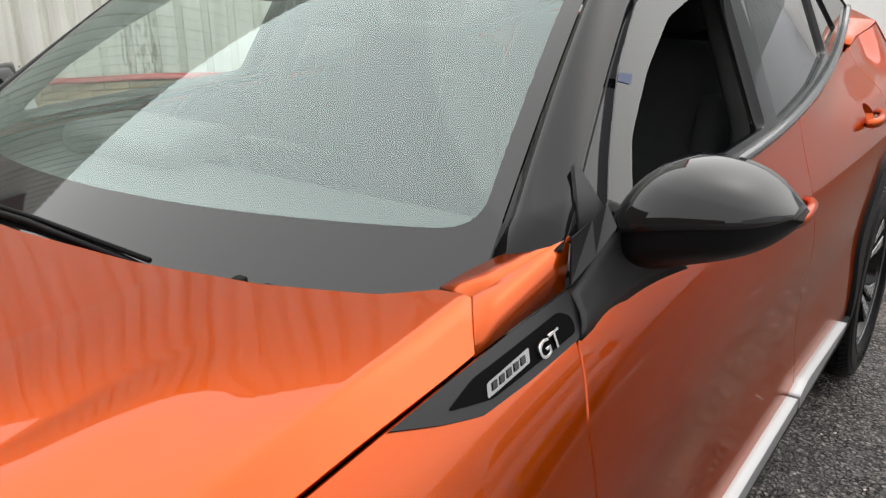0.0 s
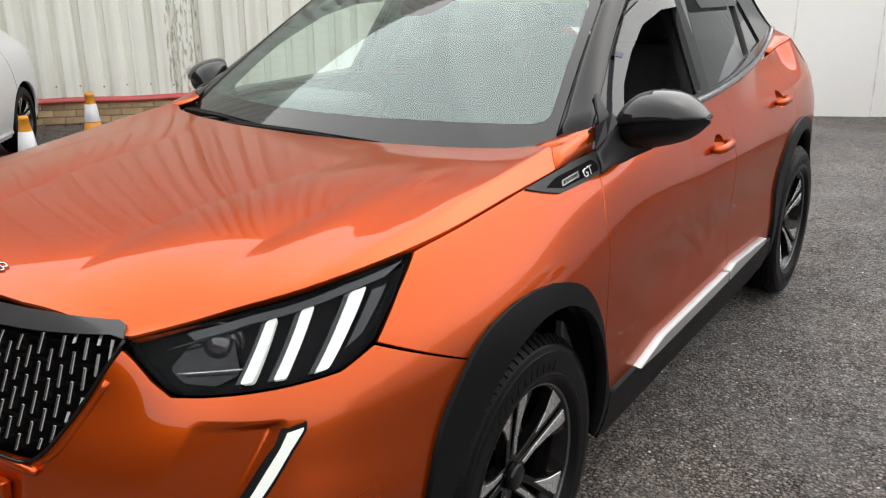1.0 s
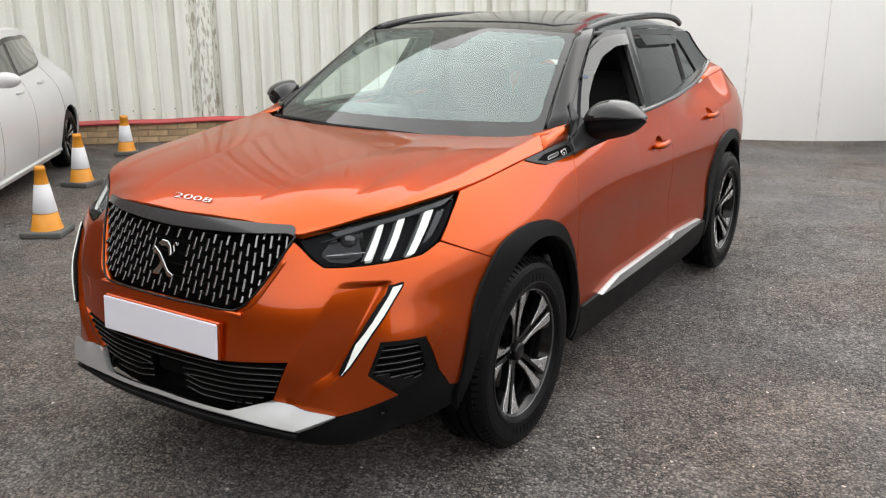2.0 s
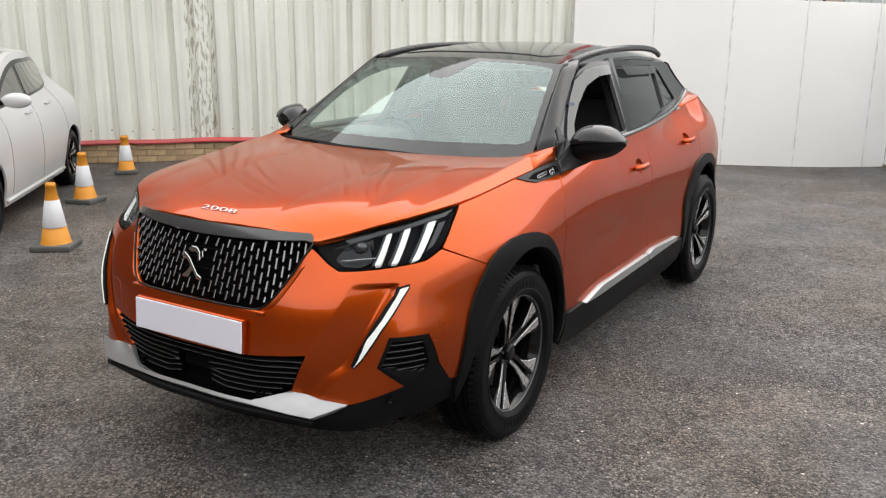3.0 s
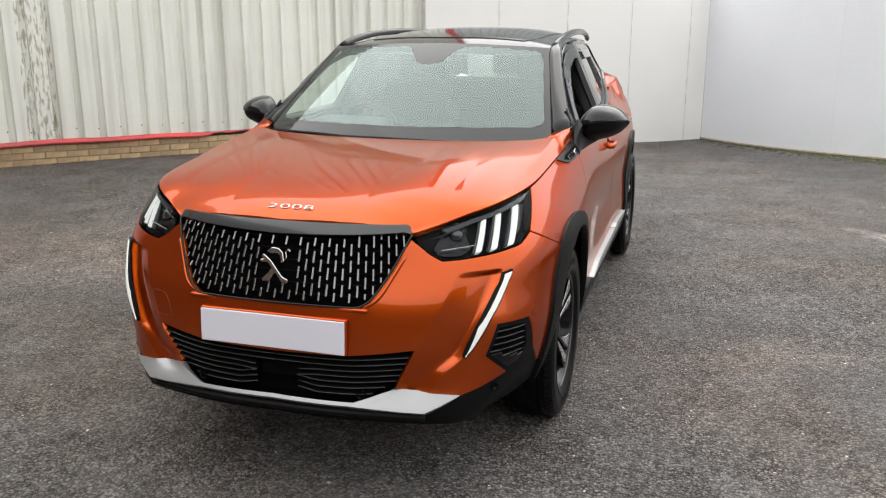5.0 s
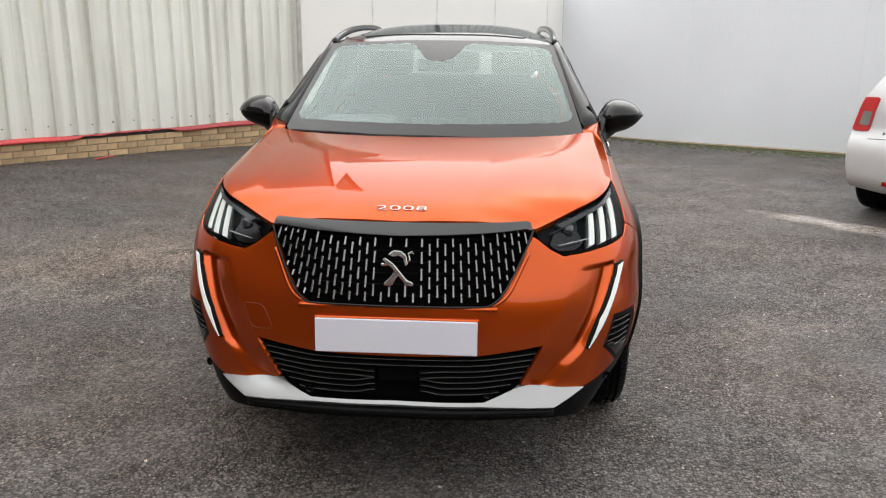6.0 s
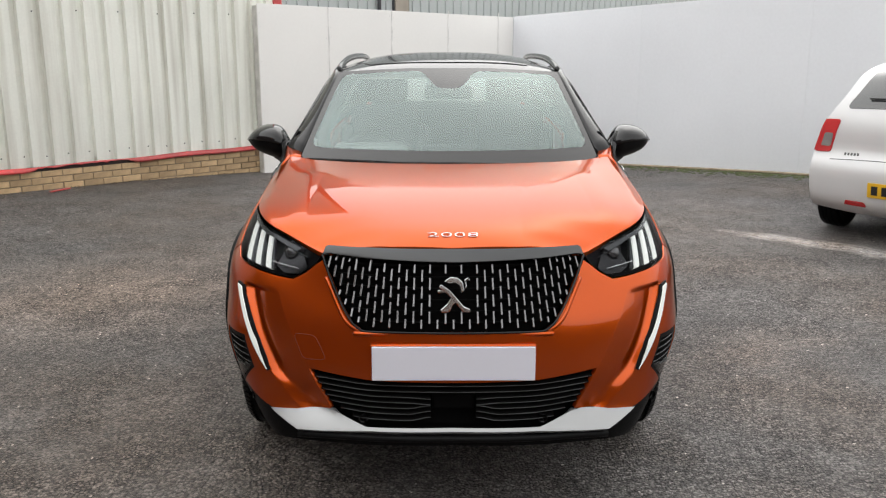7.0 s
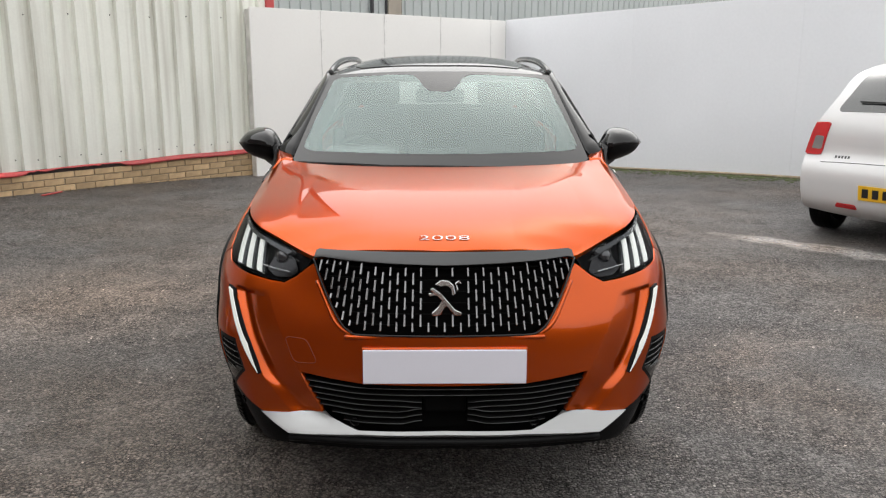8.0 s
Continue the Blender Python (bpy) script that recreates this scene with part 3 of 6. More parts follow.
def hoarding():
    """White painted boards: a warm run beside the clad wall, a cool run beyond the corner."""
    length = float(np.linalg.norm(CORNER - WALL))
    m = wall_frame((*WALL, 0), ALONG)
    wall = new("wall_north")
    wall.matrix_basis = m
    tagged(wall, "white painted board hoarding with filled joints", "wall", kind="structure")
    cuts = (0.0, 1.09, 2.2, 3.31, 4.42, length)
    for a, b in zip(cuts, cuts[1:]):
        bm = box(a + 0.003, 0, -0.6, b - 0.003, 0.022, 1, 0.003, 1)
        for v in bm.verts:
            if v.co.z > 0:
                v.co.z = 2.025 - 0.019 * v.co.x - (1 - v.co.z)
        part("panel", bm, HOARD, wall)
    for s in cuts[1:-1]:
        bm = bmesh.new()
        n = 24
        rnd = random.Random(int(s * 100))
        rows = []
        for k in range(n):
            z = -0.3 + 2.3 * k / (n - 1)
            w = 0.005 + 0.009 * rnd.random()
            c = s + 0.004 * rnd.uniform(-1, 1)
            rows.append([bm.verts.new((c - w, -0.002, z)), bm.verts.new((c, -0.007 - 0.003 * rnd.random(), z)), bm.verts.new((c + w, -0.002, z))])
        for p, q in zip(rows, rows[1:]):
            for j in range(2):
                bm.faces.new((p[j], p[j + 1], q[j + 1], q[j]))
        part("joint_strip", bm, SEAM, wall, soft=True)
    part("end_post", box(0.006, 0.022, -0.4, 0.07, 0.12, 2.0, 0.004, 1), TIMBER_WHITE, wall)
    bm = bmesh.new()
    rnd = random.Random(9)
    for s in cuts[:-1]:
        for k in range(14):
            for side in (0.035, -0.035):
                if s + side < 0.01:
                    continue
                bmesh.ops.create_cone(bm, cap_ends=True, segments=6, radius1=0.006, radius2=0.004, depth=0.006, matrix=Matrix.Translation((s + side + rnd.uniform(-0.004, 0.004), -0.002, -0.05 + 0.15 * k + rnd.uniform(-0.02, 0.02))) @ pose(0, 0, 0, 90))
    tagged(part("screws", bm, SEAM, wall), "painted screw heads beside the joints", kind="stuff")

    m2 = wall_frame((*CORNER, 0), (INTO[0], INTO[1]))
    east = new("wall_east")
    east.matrix_basis = m2
    tagged(east, "long smooth white painted board hoarding", "wall", kind="structure")
    cut2 = (0.0, 2.44, 4.88, 7.32, 9.76, 12.2, 14.64, 17.08)
    for a, b in zip(cut2, cut2[1:]):
        bm = box(a + 0.0003, 0, -0.6, b - 0.0003, 0.022, 1, 0.002, 1)
        for v in bm.verts:
            if v.co.z > 0:
                v.co.z = 1.945 + 0.047 * min(v.co.x, 8) - (1 - v.co.z)
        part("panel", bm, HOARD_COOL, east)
    n = 40
    s = np.linspace(0.02, 15, n)
    z = [float(ground_z(*(CORNER + INTO * k))) for k in s]
    tube("base_rail", np.stack([s, np.full(n, -0.02), np.array(z) + 0.018], 1), 0.018, MORTAR, east, "thin weathered rail at the foot", 6, keep=False)
    # moss along the foot
    bm = bmesh.new()
    rnd = random.Random(3)
    for k in range(1500):
        u = 9 * rnd.random() ** 0.6
        w = abs(rnd.gauss(0, 0.20)) + 0.02
        p = CORNER + INTO * u + np.array([-INTO[1], INTO[0]]) * -w
        r = rnd.uniform(0.012, 0.035)
        bmesh.ops.create_icosphere(bm, subdivisions=1, radius=r, matrix=Matrix.Translation((p[0], p[1], float(ground_z(*p)))) @ Matrix.Diagonal((1, 1, 0.35, 1)))
    tagged(part("moss", bm, MOSS), "green moss along the foot of the hoarding", "moss", kind="stuff")


def far_building():
    """The grey clad building that shows over the hoarding."""
    at = CORNER + np.array([-4.0, 7.0])
    m = wall_frame((at[0] - 9 * ALONG[0], at[1] - 9 * ALONG[1], 0), ALONG)
    b = ribbed("far_wall", 44.0, -0.5, 7.5, CLAD_GREY, 0.3, 0.035)
    b.matrix_basis = m
    tagged(b, "grey ribbed cladding of a building behind the hoarding", "building", kind="structure")
    part("wall_core", box(0, 0.06, -0.5, 44, 0.4, 7.5), CLAD_GREY, b)
    part("wall_box", box(11.25, -0.10, 2.1, 11.70, 0.0, 3.0, 0.01, 1), mat("tan_box", (0.34, 0.30, 0.25), 0.6, 0, 0.15, 3, 50), b, "tan metal box on the wall")
    part("box_frame", box(11.20, -0.06, 2.05, 11.75, -0.01, 3.05, 0.01, 1), STEEL, b)
    tube("drain_pipe", [(10.73, -0.07, -0.3), (10.73, -0.07, 2.5), (10.73, -0.07, 7.4)], 0.05, STEEL, b, "dark drain pipe", keep=False)


def rear_wall():
    """Closes the yard behind the camera: added, unseen walls that shape light and reflections."""
    # added out of view; its height sets how dark the bumper's reflections are
    b = part("unseen_wall_south", box(-26, -12.6, -0.3, 24, -12.0, 4.2), mat("unseen_wall_brick", (0.13, 0.085, 0.065), 0.85, 0, 0.3, 1.2, 14, 0.003))
    tagged(b, "unseen plain dark brick wall added behind the camera", "wall", kind="structure")
    # added out of view to block sky and darken the clad wall's left end
    b = part("shade_wall_southwest", box(0, -0.3, -0.3, 13.0, 0.3, 6.2), b.data.materials[0])
    b.matrix_basis = wall_frame(on_wall(-11.5, 0.0, 0), INTO)
    tagged(b, "unseen dark brick wall added to shade the clad building", "wall", kind="structure")


def litter():
    """Dead leaves and crumbs along the foot of the clad wall, and one fallen piece of flashing."""
    rnd = random.Random(12)
    bm = bmesh.new()
    for _ in range(240):
        u, off, r = rnd.uniform(-7.5, 0.3), 0.02 + abs(rnd.gauss(0, 0.05)) - 0.15, rnd.uniform(0.006, 0.022)
        x, y, _z = on_wall(u, off, 0)
        m = pose(x, y, float(ground_z(x, y)) + 0.006, rnd.uniform(-25, 25), rnd.uniform(-25, 25), rnd.uniform(0, 360))
        vs = [bm.verts.new(m @ Vector(p)) for p in ((-r, 0, 0), (0, -0.5 * r, 0.3 * r), (r, 0, 0), (0, 0.5 * r, 0.3 * r))]
        bm.faces.new(vs)
    tagged(part("leaf_litter", bm, LITTER), "dead leaves along the foot of the wall", "litter", kind="stuff")
    x, y, _z = on_wall(-2.62, 0.06, 0)
    bm = box(-0.11, -0.02, 0, 0.11, 0.02, 0.012, 0.003, 1)
    for v in bm.verts:
        v.co.z += 0.018 * max(0, v.co.x) / 0.11
    ob = part("flashing_piece", bm, RED_TRIM)
    ob.matrix_basis = pose(x, y, float(ground_z(x, y)) + 0.001, 0, 0, 44)
    tagged(ob, "fallen strip of faded red metal flashing on asphalt", "debris")


ground()
litter()
rear_wall()
west, plinth, west_m, west_start, west_end = cladding_wall()
hoarding()
far_building()


# ---- traffic cones ----
CONE_ORANGE = mat("cone_orange", (0.70, 0.28, 0.02), 0.5, 0, 0.15, 8, 120, 0.0008)
CONE_WHITE = mat("cone_sleeve", (0.72, 0.73, 0.76), 0.4, 0, 0.12, 7, 120, 0.0006)
CONE_BASE = mat("cone_base", (0.10, 0.10, 0.095), 0.75, 0, 0.25, 9, 120, 0.0015)


def cone(x, y, h, turn, first):
    r = root("traffic_cone", "orange traffic cone with a white sleeve on a grey base, scuffed", "cone", (x, y, float(ground_z(x, y))), "cones beside the white car", turn)
    k = h / 0.5
    bm = box(-0.165 * k, -0.165 * k, 0, 0.165 * k, 0.165 * k, 0.045, 0.012, 2)
    for v in bm.verts:
        if abs(v.co.x) + abs(v.co.y) > 0.26 * k:
            v.co.x *= 0.88
            v.co.y *= 0.88
    part("base", bm, CONE_BASE, r, "dark grey recycled rubber base")
    rad = lambda z: (0.102 - 0.158 * (z - 0.045)) * k
    z1, z2, z3 = 0.045 + 0.27 * (h - 0.045), 0.045 + 0.72 * (h - 0.045), h
    part("cone_body", lathe([(rad(0.045) + 0.012, 0.045), (rad(0.05) + 0.004, 0.06), (rad(z1), z1), (rad(z1) * 0.98, z1)], 40), CONE_ORANGE, r, soft=True)
    part("sleeve", lathe([(rad(z1) + 0.002, z1), (rad(z1) + 0.003, z1 + 0.003), (rad(z2) + 0.003, z2 - 0.003), (rad(z2), z2)], 40), CONE_WHITE, r, "white reflective sleeve", soft=True)
    part("tip", lathe([(rad(z2), z2), (rad(z3 - 0.03), z3 - 0.03), (rad(z3 - 0.03) + 0.004, z3 - 0.028), (rad(z3) + 0.003, z3), (rad(z3) - 0.006, z3), (rad(z3) - 0.008, z3 - 0.05)], 40), CONE_ORANGE, r, soft=True)


cone(-3.56, 1.93, 0.50, 35, True)
cone(-4.88, 3.17, 0.47, 20, False)
cone(-5.86, 4.44, 0.42, 50, False)

# ---- the orange car ----
PLAN = [(0, 0), (0.15, 0.006), (0.30, 0.028), (0.44, 0.068), (0.57, 0.125), (0.68, 0.205), (0.76, 0.315), (0.812, 0.46), (0.84, 0.65), (0.852, 0.95), (0.85, 1.4), (0.85, 1.9), (0.85, 2.6), (0.85, 3.2), (0.84, 3.6), (0.805, 3.95), (0.73, 4.16), (0.58, 4.25), (0.3, 4.29), (0, 4.30)]
STATIONS = (-0.27, 0, 0.27, 0.46, 0.62, 0.80, 1.05, 1.35, 1.9, 2.6)
HEIGHTS = (0.18, 0.30, 0.40, 0.50, 0.60, 0.70, 0.80, 0.90, 1.0, 1.1)
# how far the skin lies inside the plan line, in millimetres, by station and height
INSET = (
    (75, 12, 20, 4, 11, 30, 65, 102, 195, 420),
    (80, 16, 24, 9, 15, 30, 62, 98, 190, 420),
    (75, 12, 20, 4, 11, 30, 65, 102, 195, 420),
    (70, 2, 14, 0, 8, 30, 72, 112, 205, 400),
    (90, -6, -8, -4, 1, 20, 60, 122, 215, 380),
    (170, 62, 14, -4, -16, 4, 32, 92, 170, 300),
    (160, 70, 24, 0, -10, 0, 16, 62, 128, 230),
    (120, 50, 18, 5, -4, -2, 10, 48, 108, 190),
    (95, 42, 24, 16, 12, 10, 12, 28, 64, 140),
    (100, 45, 27, 26, 29, 27, 25, 38, 68, 96),
)
_p = np.array([(-x, y) for x, y in PLAN[3:0:-1]] + PLAN, float)
_l = np.r_[0, np.cumsum(np.hypot(*np.diff(_p, axis=0).T))]
_l -= _l[3]
plan = spline(_l, _p)
S_END = float(_l[-1])
inset = table(STATIONS, HEIGHTS, np.array(INSET) / 1000)


def lower(s, z):
    """The skin of the lower body: s metres round the plan from the middle of the nose, z up."""
    s, z = np.broadcast_arrays(np.asarray(s, float), np.asarray(z, float))
    sign, s = np.where(s < 0, -1.0, 1.0), np.abs(s)
    p, q = plan(s), plan(s + 0.004) - plan(s - 0.004)
    q = q / np.linalg.norm(q, axis=-1, keepdims=True)
    d = inset(np.minimum(s, 2.6), np.clip(z, 0.18, 1.1)) + 0.5 * np.maximum(0, z - 1.1)
    # hollow inboard of the running light
    t = (0.785 - z) / 0.275
    s_out = np.where(z > 0.51, 0.803 - 0.175 * t - 0.006 * np.sin(np.pi * np.clip(t, 0, 1)), 0.628 - (0.51 - z) * 0.95)
    s_in = 0.626 - 0.64 * (0.77 - z)
    fall = 0.17 * (s - s_in)
    s_out = s_out + 0.006 * smooth(0.46, 0.55, z)
    rise = (1.2 - 0.85 * smooth(0.55, 0.46, z)) * (s_out - s)
    gap = fall - rise
    cut = np.maximum(0.5 * (fall + rise - np.sqrt(gap * gap + 0.006 ** 2)), 0)
    d = d + cut * smooth(-0.01, 0.07, t) * smooth(0.355, 0.42, z)
    # soft shoulder over the front wheel and hollow flanks of the doors
    d = d - 0.010 * np.exp(-(((s - 1.5) / 0.42) ** 2)) * np.exp(-(((z - 0.80) / 0.13) ** 2))
    d = d + 0.010 * smooth(2.0, 2.4, s) * (1 - smooth(3.4, 3.9, s)) * np.exp(-(((z - 0.60) / 0.12) ** 2))
    # the haunch draws in under the window line
    d = d + 0.075 * smooth(3.1, 3.8, s) * (1 - 0.65 * smooth(4.1, 4.36, s)) * smooth(0.965, 1.11, z)
    xy = p - d[..., None] * np.stack([q[..., 1], -q[..., 0]], -1)
    return np.stack([xy[..., 0] * sign, xy[..., 1], z], -1)


def on(s, z):
    return lower(np.array([s]), np.array([z]))[0]


def flank(y, z):
    """The skin of the glasshouse sides."""
    y, z = np.broadcast_arrays(np.asarray(y, float), np.asarray(z, float))
    x = 0.79 - 0.5 * (z - 1.03) - 0.17 * smooth(2.2, 4.3, y) - 0.010 * np.sin(np.pi * np.clip((z - 1.05) / 0.4, 0, 1)) * (1 - smooth(1.9, 2.3, y))
    return np.stack([x, y, z], -1)


# hood: its edge runs along the top of the lower body
HOOD_EDGE = [(0.50, 0.908), (0.567, 0.921), (0.766, 0.957), (0.989, 0.985), (1.171, 0.997), (1.335, 1.008), (1.59, 1.032), (1.742, 1.044), (1.80, 1.050)]
_fine = spline([p[0] for p in HOOD_EDGE], [p[1] for p in HOOD_EDGE])
_edge = np.array([on(s, _fine(s)) for s in np.r_[np.linspace(0.50, 1.742, 26), 1.80]])
_ey = np.r_[0.10, _edge[:, 1], 1.40]
hood_x = spline(_ey, np.r_[0.425, _edge[:, 0], 0.72])
hood_e = spline(_ey, np.r_[0.895, _edge[:, 2], 1.06])
hood_c = spline((0.10, 0.13, 0.19, 0.30, 0.50, 0.80, 1.10, 1.40), (0.912, 0.934, 0.967, 1.000, 1.033, 1.058, 1.073, 1.084))


hood_drop = spline((0.05, 0.30, 0.50, 0.88, 1.10, 1.24, 1.40), (0.0, 0.003, 0.014, 0.030, 0.034, 0.0385, 0.041))


def bonnet(x, y):
    """The bonnet: flat across, with a chamfer along its edge."""
    x, y = np.broadcast_arrays(np.asarray(x, float), np.asarray(y, float))
    edge = np.maximum(hood_x(y), 0.05)
    wide = 0.006 + 0.038 * smooth(0.25, 0.75, y)
    drop = hood_drop(y)
    k = np.clip(np.abs(x) / (edge - wide), 0, 1)
    top = hood_c(y) - (hood_c(y) - hood_e(y) - drop) * k ** (3.2 + 2.3 * smooth(0.3, 0.9, y))
    in_from = edge - np.abs(x)
    facet = hood_e(y) + drop * in_from / wide + 4 * np.maximum(0, in_from - 1.3 * wide)
    # the two meet in a rounded crease
    r = 0.0045
    h = np.clip(0.5 + 0.5 * (facet - top) / r, 0, 1)
    z = facet * (1 - h) + top * h - r * h * (1 - h)
    # the middle lies a little deeper, between two ridges that spread towards the screen
    out = np.abs(x) - (0.238 + 0.085 * smooth(0.35, 1.05, y))
    swell = 0.0062 * (1 - np.exp(-np.maximum(out, 0) / 0.075)) * (1 - smooth(0.07, 0.30, out)) * smooth(0.14, 0.24, y) * (1 - 0.75 * smooth(0.75, 1.12, y))
    # and a second, sharper fold further out
    out = np.abs(x) - 0.505
    swell = swell + 0.0045 * (1 - np.exp(-np.maximum(out, 0) / 0.045)) * (1 - smooth(0.03, 0.12, out)) * smooth(0.28, 0.42, y) * (1 - smooth(0.85, 1.05, y))
    return np.stack([x, y, z + swell], -1)


def screen(u, v):
    """The windscreen: u across from -1 to 1, v up from 0 to 1."""
    u, v = np.broadcast_arrays(np.asarray(u, float), np.asarray(v, float))
    w = v[..., None]
    foot = np.stack([0.668 * u, 1.165 + 0.165 * u**2, 1.072 + 0.008 * u**2], -1)
    head = np.stack([0.548 * u, 1.845 + 0.028 * u**2, 1.452 - 0.020 * u**2], -1)
    bulge = (0.022 * 4 * v * (1 - v) * (1 - 0.6 * u**2))[..., None] * np.array([0, -0.47, 0.88])
    return foot * (1 - w) + head * w + bulge


roof_c = spline((1.80, 1.95, 2.2, 2.6, 3.0, 3.5, 3.95), (1.440, 1.472, 1.500, 1.514, 1.506, 1.468, 1.405))


def roof_top(x, y):
    x, y = np.broadcast_arrays(np.asarray(x, float), np.asarray(y, float))
    return np.stack([x, y, roof_c(y) - (0.045 + 0.02 * smooth(1.95, 2.3, y)) * (np.abs(x) / (0.56 - 0.07 * smooth(2.6, 3.7, y))) ** 2.8], -1)


def both(poly):
    """A half outline on x >= 0, from the middle to the middle, closed by its mirror image."""
    p = [tuple(q) for q in poly]
    return np.array(p + [(-a, b) for a, b in reversed(p) if abs(a) > 1e-6])


ARCH_OUT = [(1.06, 0.39), (1.066, 0.54), (1.09, 0.64), (1.135, 0.715), (1.207, 0.785), (1.285, 0.822), (1.38, 0.840), (1.47, 0.843), (1.56, 0.833), (1.64, 0.810), (1.715, 0.765), (1.80, 0.675), (1.85, 0.585), (1.90, 0.47), (1.935, 0.385)]
ARCH_IN = [(1.504 + 0.400 * math.cos(a), 0.335 + 0.448 * math.sin(a)) for a in np.linspace(math.radians(-8), math.radians(188), 26)]
REAR = 2.606
ARCH_ROUND = [tuple(p) for p in spline(np.arange(len(ARCH_OUT)), np.array(ARCH_OUT))(np.linspace(0, len(ARCH_OUT) - 1, 57))]

car = root("car", "bright orange compact crossover with a black roof, front window open", "car", (0, 2.1, 0))


def paired(name, poly, surf, material, label="", **more):
    """The same panel on both flanks."""
    a = skin(name, poly, surf, material, car, label, **more)
    b = skin(name, poly, surf, material, car, label, mirror=True, **more)
    return a, b


# dark inner shell behind grilles and gaps
core = both([(0, 0.27), (1.03, 0.24), (1.03, 0.86), (0.80, 0.925), (0.48, 0.895), (0, 0.91)])
skin("inner_shell", core, lambda s, z: lower(s, z), BLACK_DEEP, car, step=0.06, lift=-0.075, depth=0)

# bumper
BUMPER = [(0, 0.684), (0.24, 0.683), (0.30, 0.685), (0.337, 0.707), (0.388, 0.767), (0.44, 0.842), (0.476, 0.887), (0.50, 0.872), (0.54, 0.842), (0.585, 0.820), (0.65, 0.823), (0.78, 0.834), (0.92, 0.846), (1.0, 0.872), (1.207, 0.785), (1.135, 0.715), (1.09, 0.64), (1.066, 0.54), (1.06, 0.392), (1.02, 0.402), (0.955, 0.478), (0.893, 0.609), (0.755, 0.613), (0.716, 0.507), (0.814, 0.427), (0.626, 0.383), (0.413, 0.405), (0.478, 0.545), (0.27, 0.524), (0, 0.521)]
bumper = skin("front_bumper", both(BUMPER), lower, PAINT, car, step=0.0065, gap=0.0015, depth=0.018)

# lower black valance with its vents
VALANCE = [(0, 0.345), (0.45, 0.322), (0.515, 0.325), (0.628, 0.381), (0.814, 0.425), (0.716, 0.507), (0.755, 0.613), (0.893, 0.609), (0.955, 0.478), (1.02, 0.402), (1.06, 0.392), (1.085, 0.30), (0.95, 0.262), (0.75, 0.268), (0.55, 0.285), (0, 0.300)]
VENT_STEP = [(0.733, 0.507), (0.812, 0.446), (0.868, 0.455), (0.893, 0.482), (0.862, 0.474), (0.858, 0.486), (0.825, 0.482), (0.820, 0.495), (0.785, 0.491), (0.780, 0.507)]
VENT = [(0.765, 0.598), (0.872, 0.594), (0.905, 0.500), (0.870, 0.452), (0.812, 0.443), (0.730, 0.508)]
skin("valance", both(VALANCE), lower, BLACK_SOFT, car, "textured black plastic", step=0.03, lift=-0.003, depth=0.03, holes=[VENT, [(-a, b) for a, b in VENT]])
for sign in (1, -1):
    skin("vent_backing", [(sign * a, b) for a, b in VENT], lower, BLACK_DEEP, car, step=0.03, lift=-0.045, depth=0)
    for k in range(6):
        z = 0.582 - 0.023 * k
        s0 = 0.757 - 0.012 * k if k < 4 else 0.735 + 0.025 * (k - 3)
        s1 = 0.872 + 0.006 * k if k < 4 else 0.90 - 0.012 * (k - 3)
        g = []
        for s in np.linspace(s0, s1, 8):
            a, b = on(s, z + 0.010 * (s - s0) / 0.12), on(s, z)
            nrm = np.array([0.6, -0.8, 0.0])
            g.append([b - nrm * 0.035 + (0, 0, 0.012), b - nrm * 0.004 + (0, 0, 0.004), b - nrm * 0.004 - (0, 0, 0.003), b - nrm * 0.03 - (0, 0, 0.003)])
        g = np.array(g)
        g[..., 0] *= sign
        slat = sheet("vent_slat", g, BLACK_DEEP, car)
        tube("slat_edge", g[:, 1], 0.0017, GREY_TRIM, slat, "", 6)

    skin("vent_step", [(sign * a, b) for a, b in VENT_STEP][::sign], lower, BLACK_GLOSS, car, "gloss black stepped panel", step=0.03, lift=-0.001, depth=0.01)

# skid plate
SKID = [(0, 0.3605), (0.285, 0.355), (0.33, 0.371), (0.413, 0.405), (0.626, 0.383), (0.520, 0.327), (0.44, 0.329), (0.27, 0.343), (0, 0.348)]
def skid(s, z):
    """The plate juts out towards its foot, so that its face looks up."""
    k = np.clip((0.405 - z) / 0.075, 0, 1.1)
    p = lower(s, z)
    q = p * np.array([1, 1, 1.0])
    q[..., 1] -= 0.036 * k
    q[..., 2] += 0.015 * k
    return q


skin("skid_plate", both(SKID), skid, SILVER, car, "silver painted skid plate", step=0.02, lift=0.010, depth=0.03)
tube("chin_lip", [on(s, z) + np.array([0, -0.030, 0]) for s, z in zip(np.linspace(-0.52, 0.52, 31), 0.338 - 0.012 * (np.abs(np.linspace(-0.52, 0.52, 31)) / 0.5) ** 2)], 0.011, BLACK_SOFT, car, "black lip")

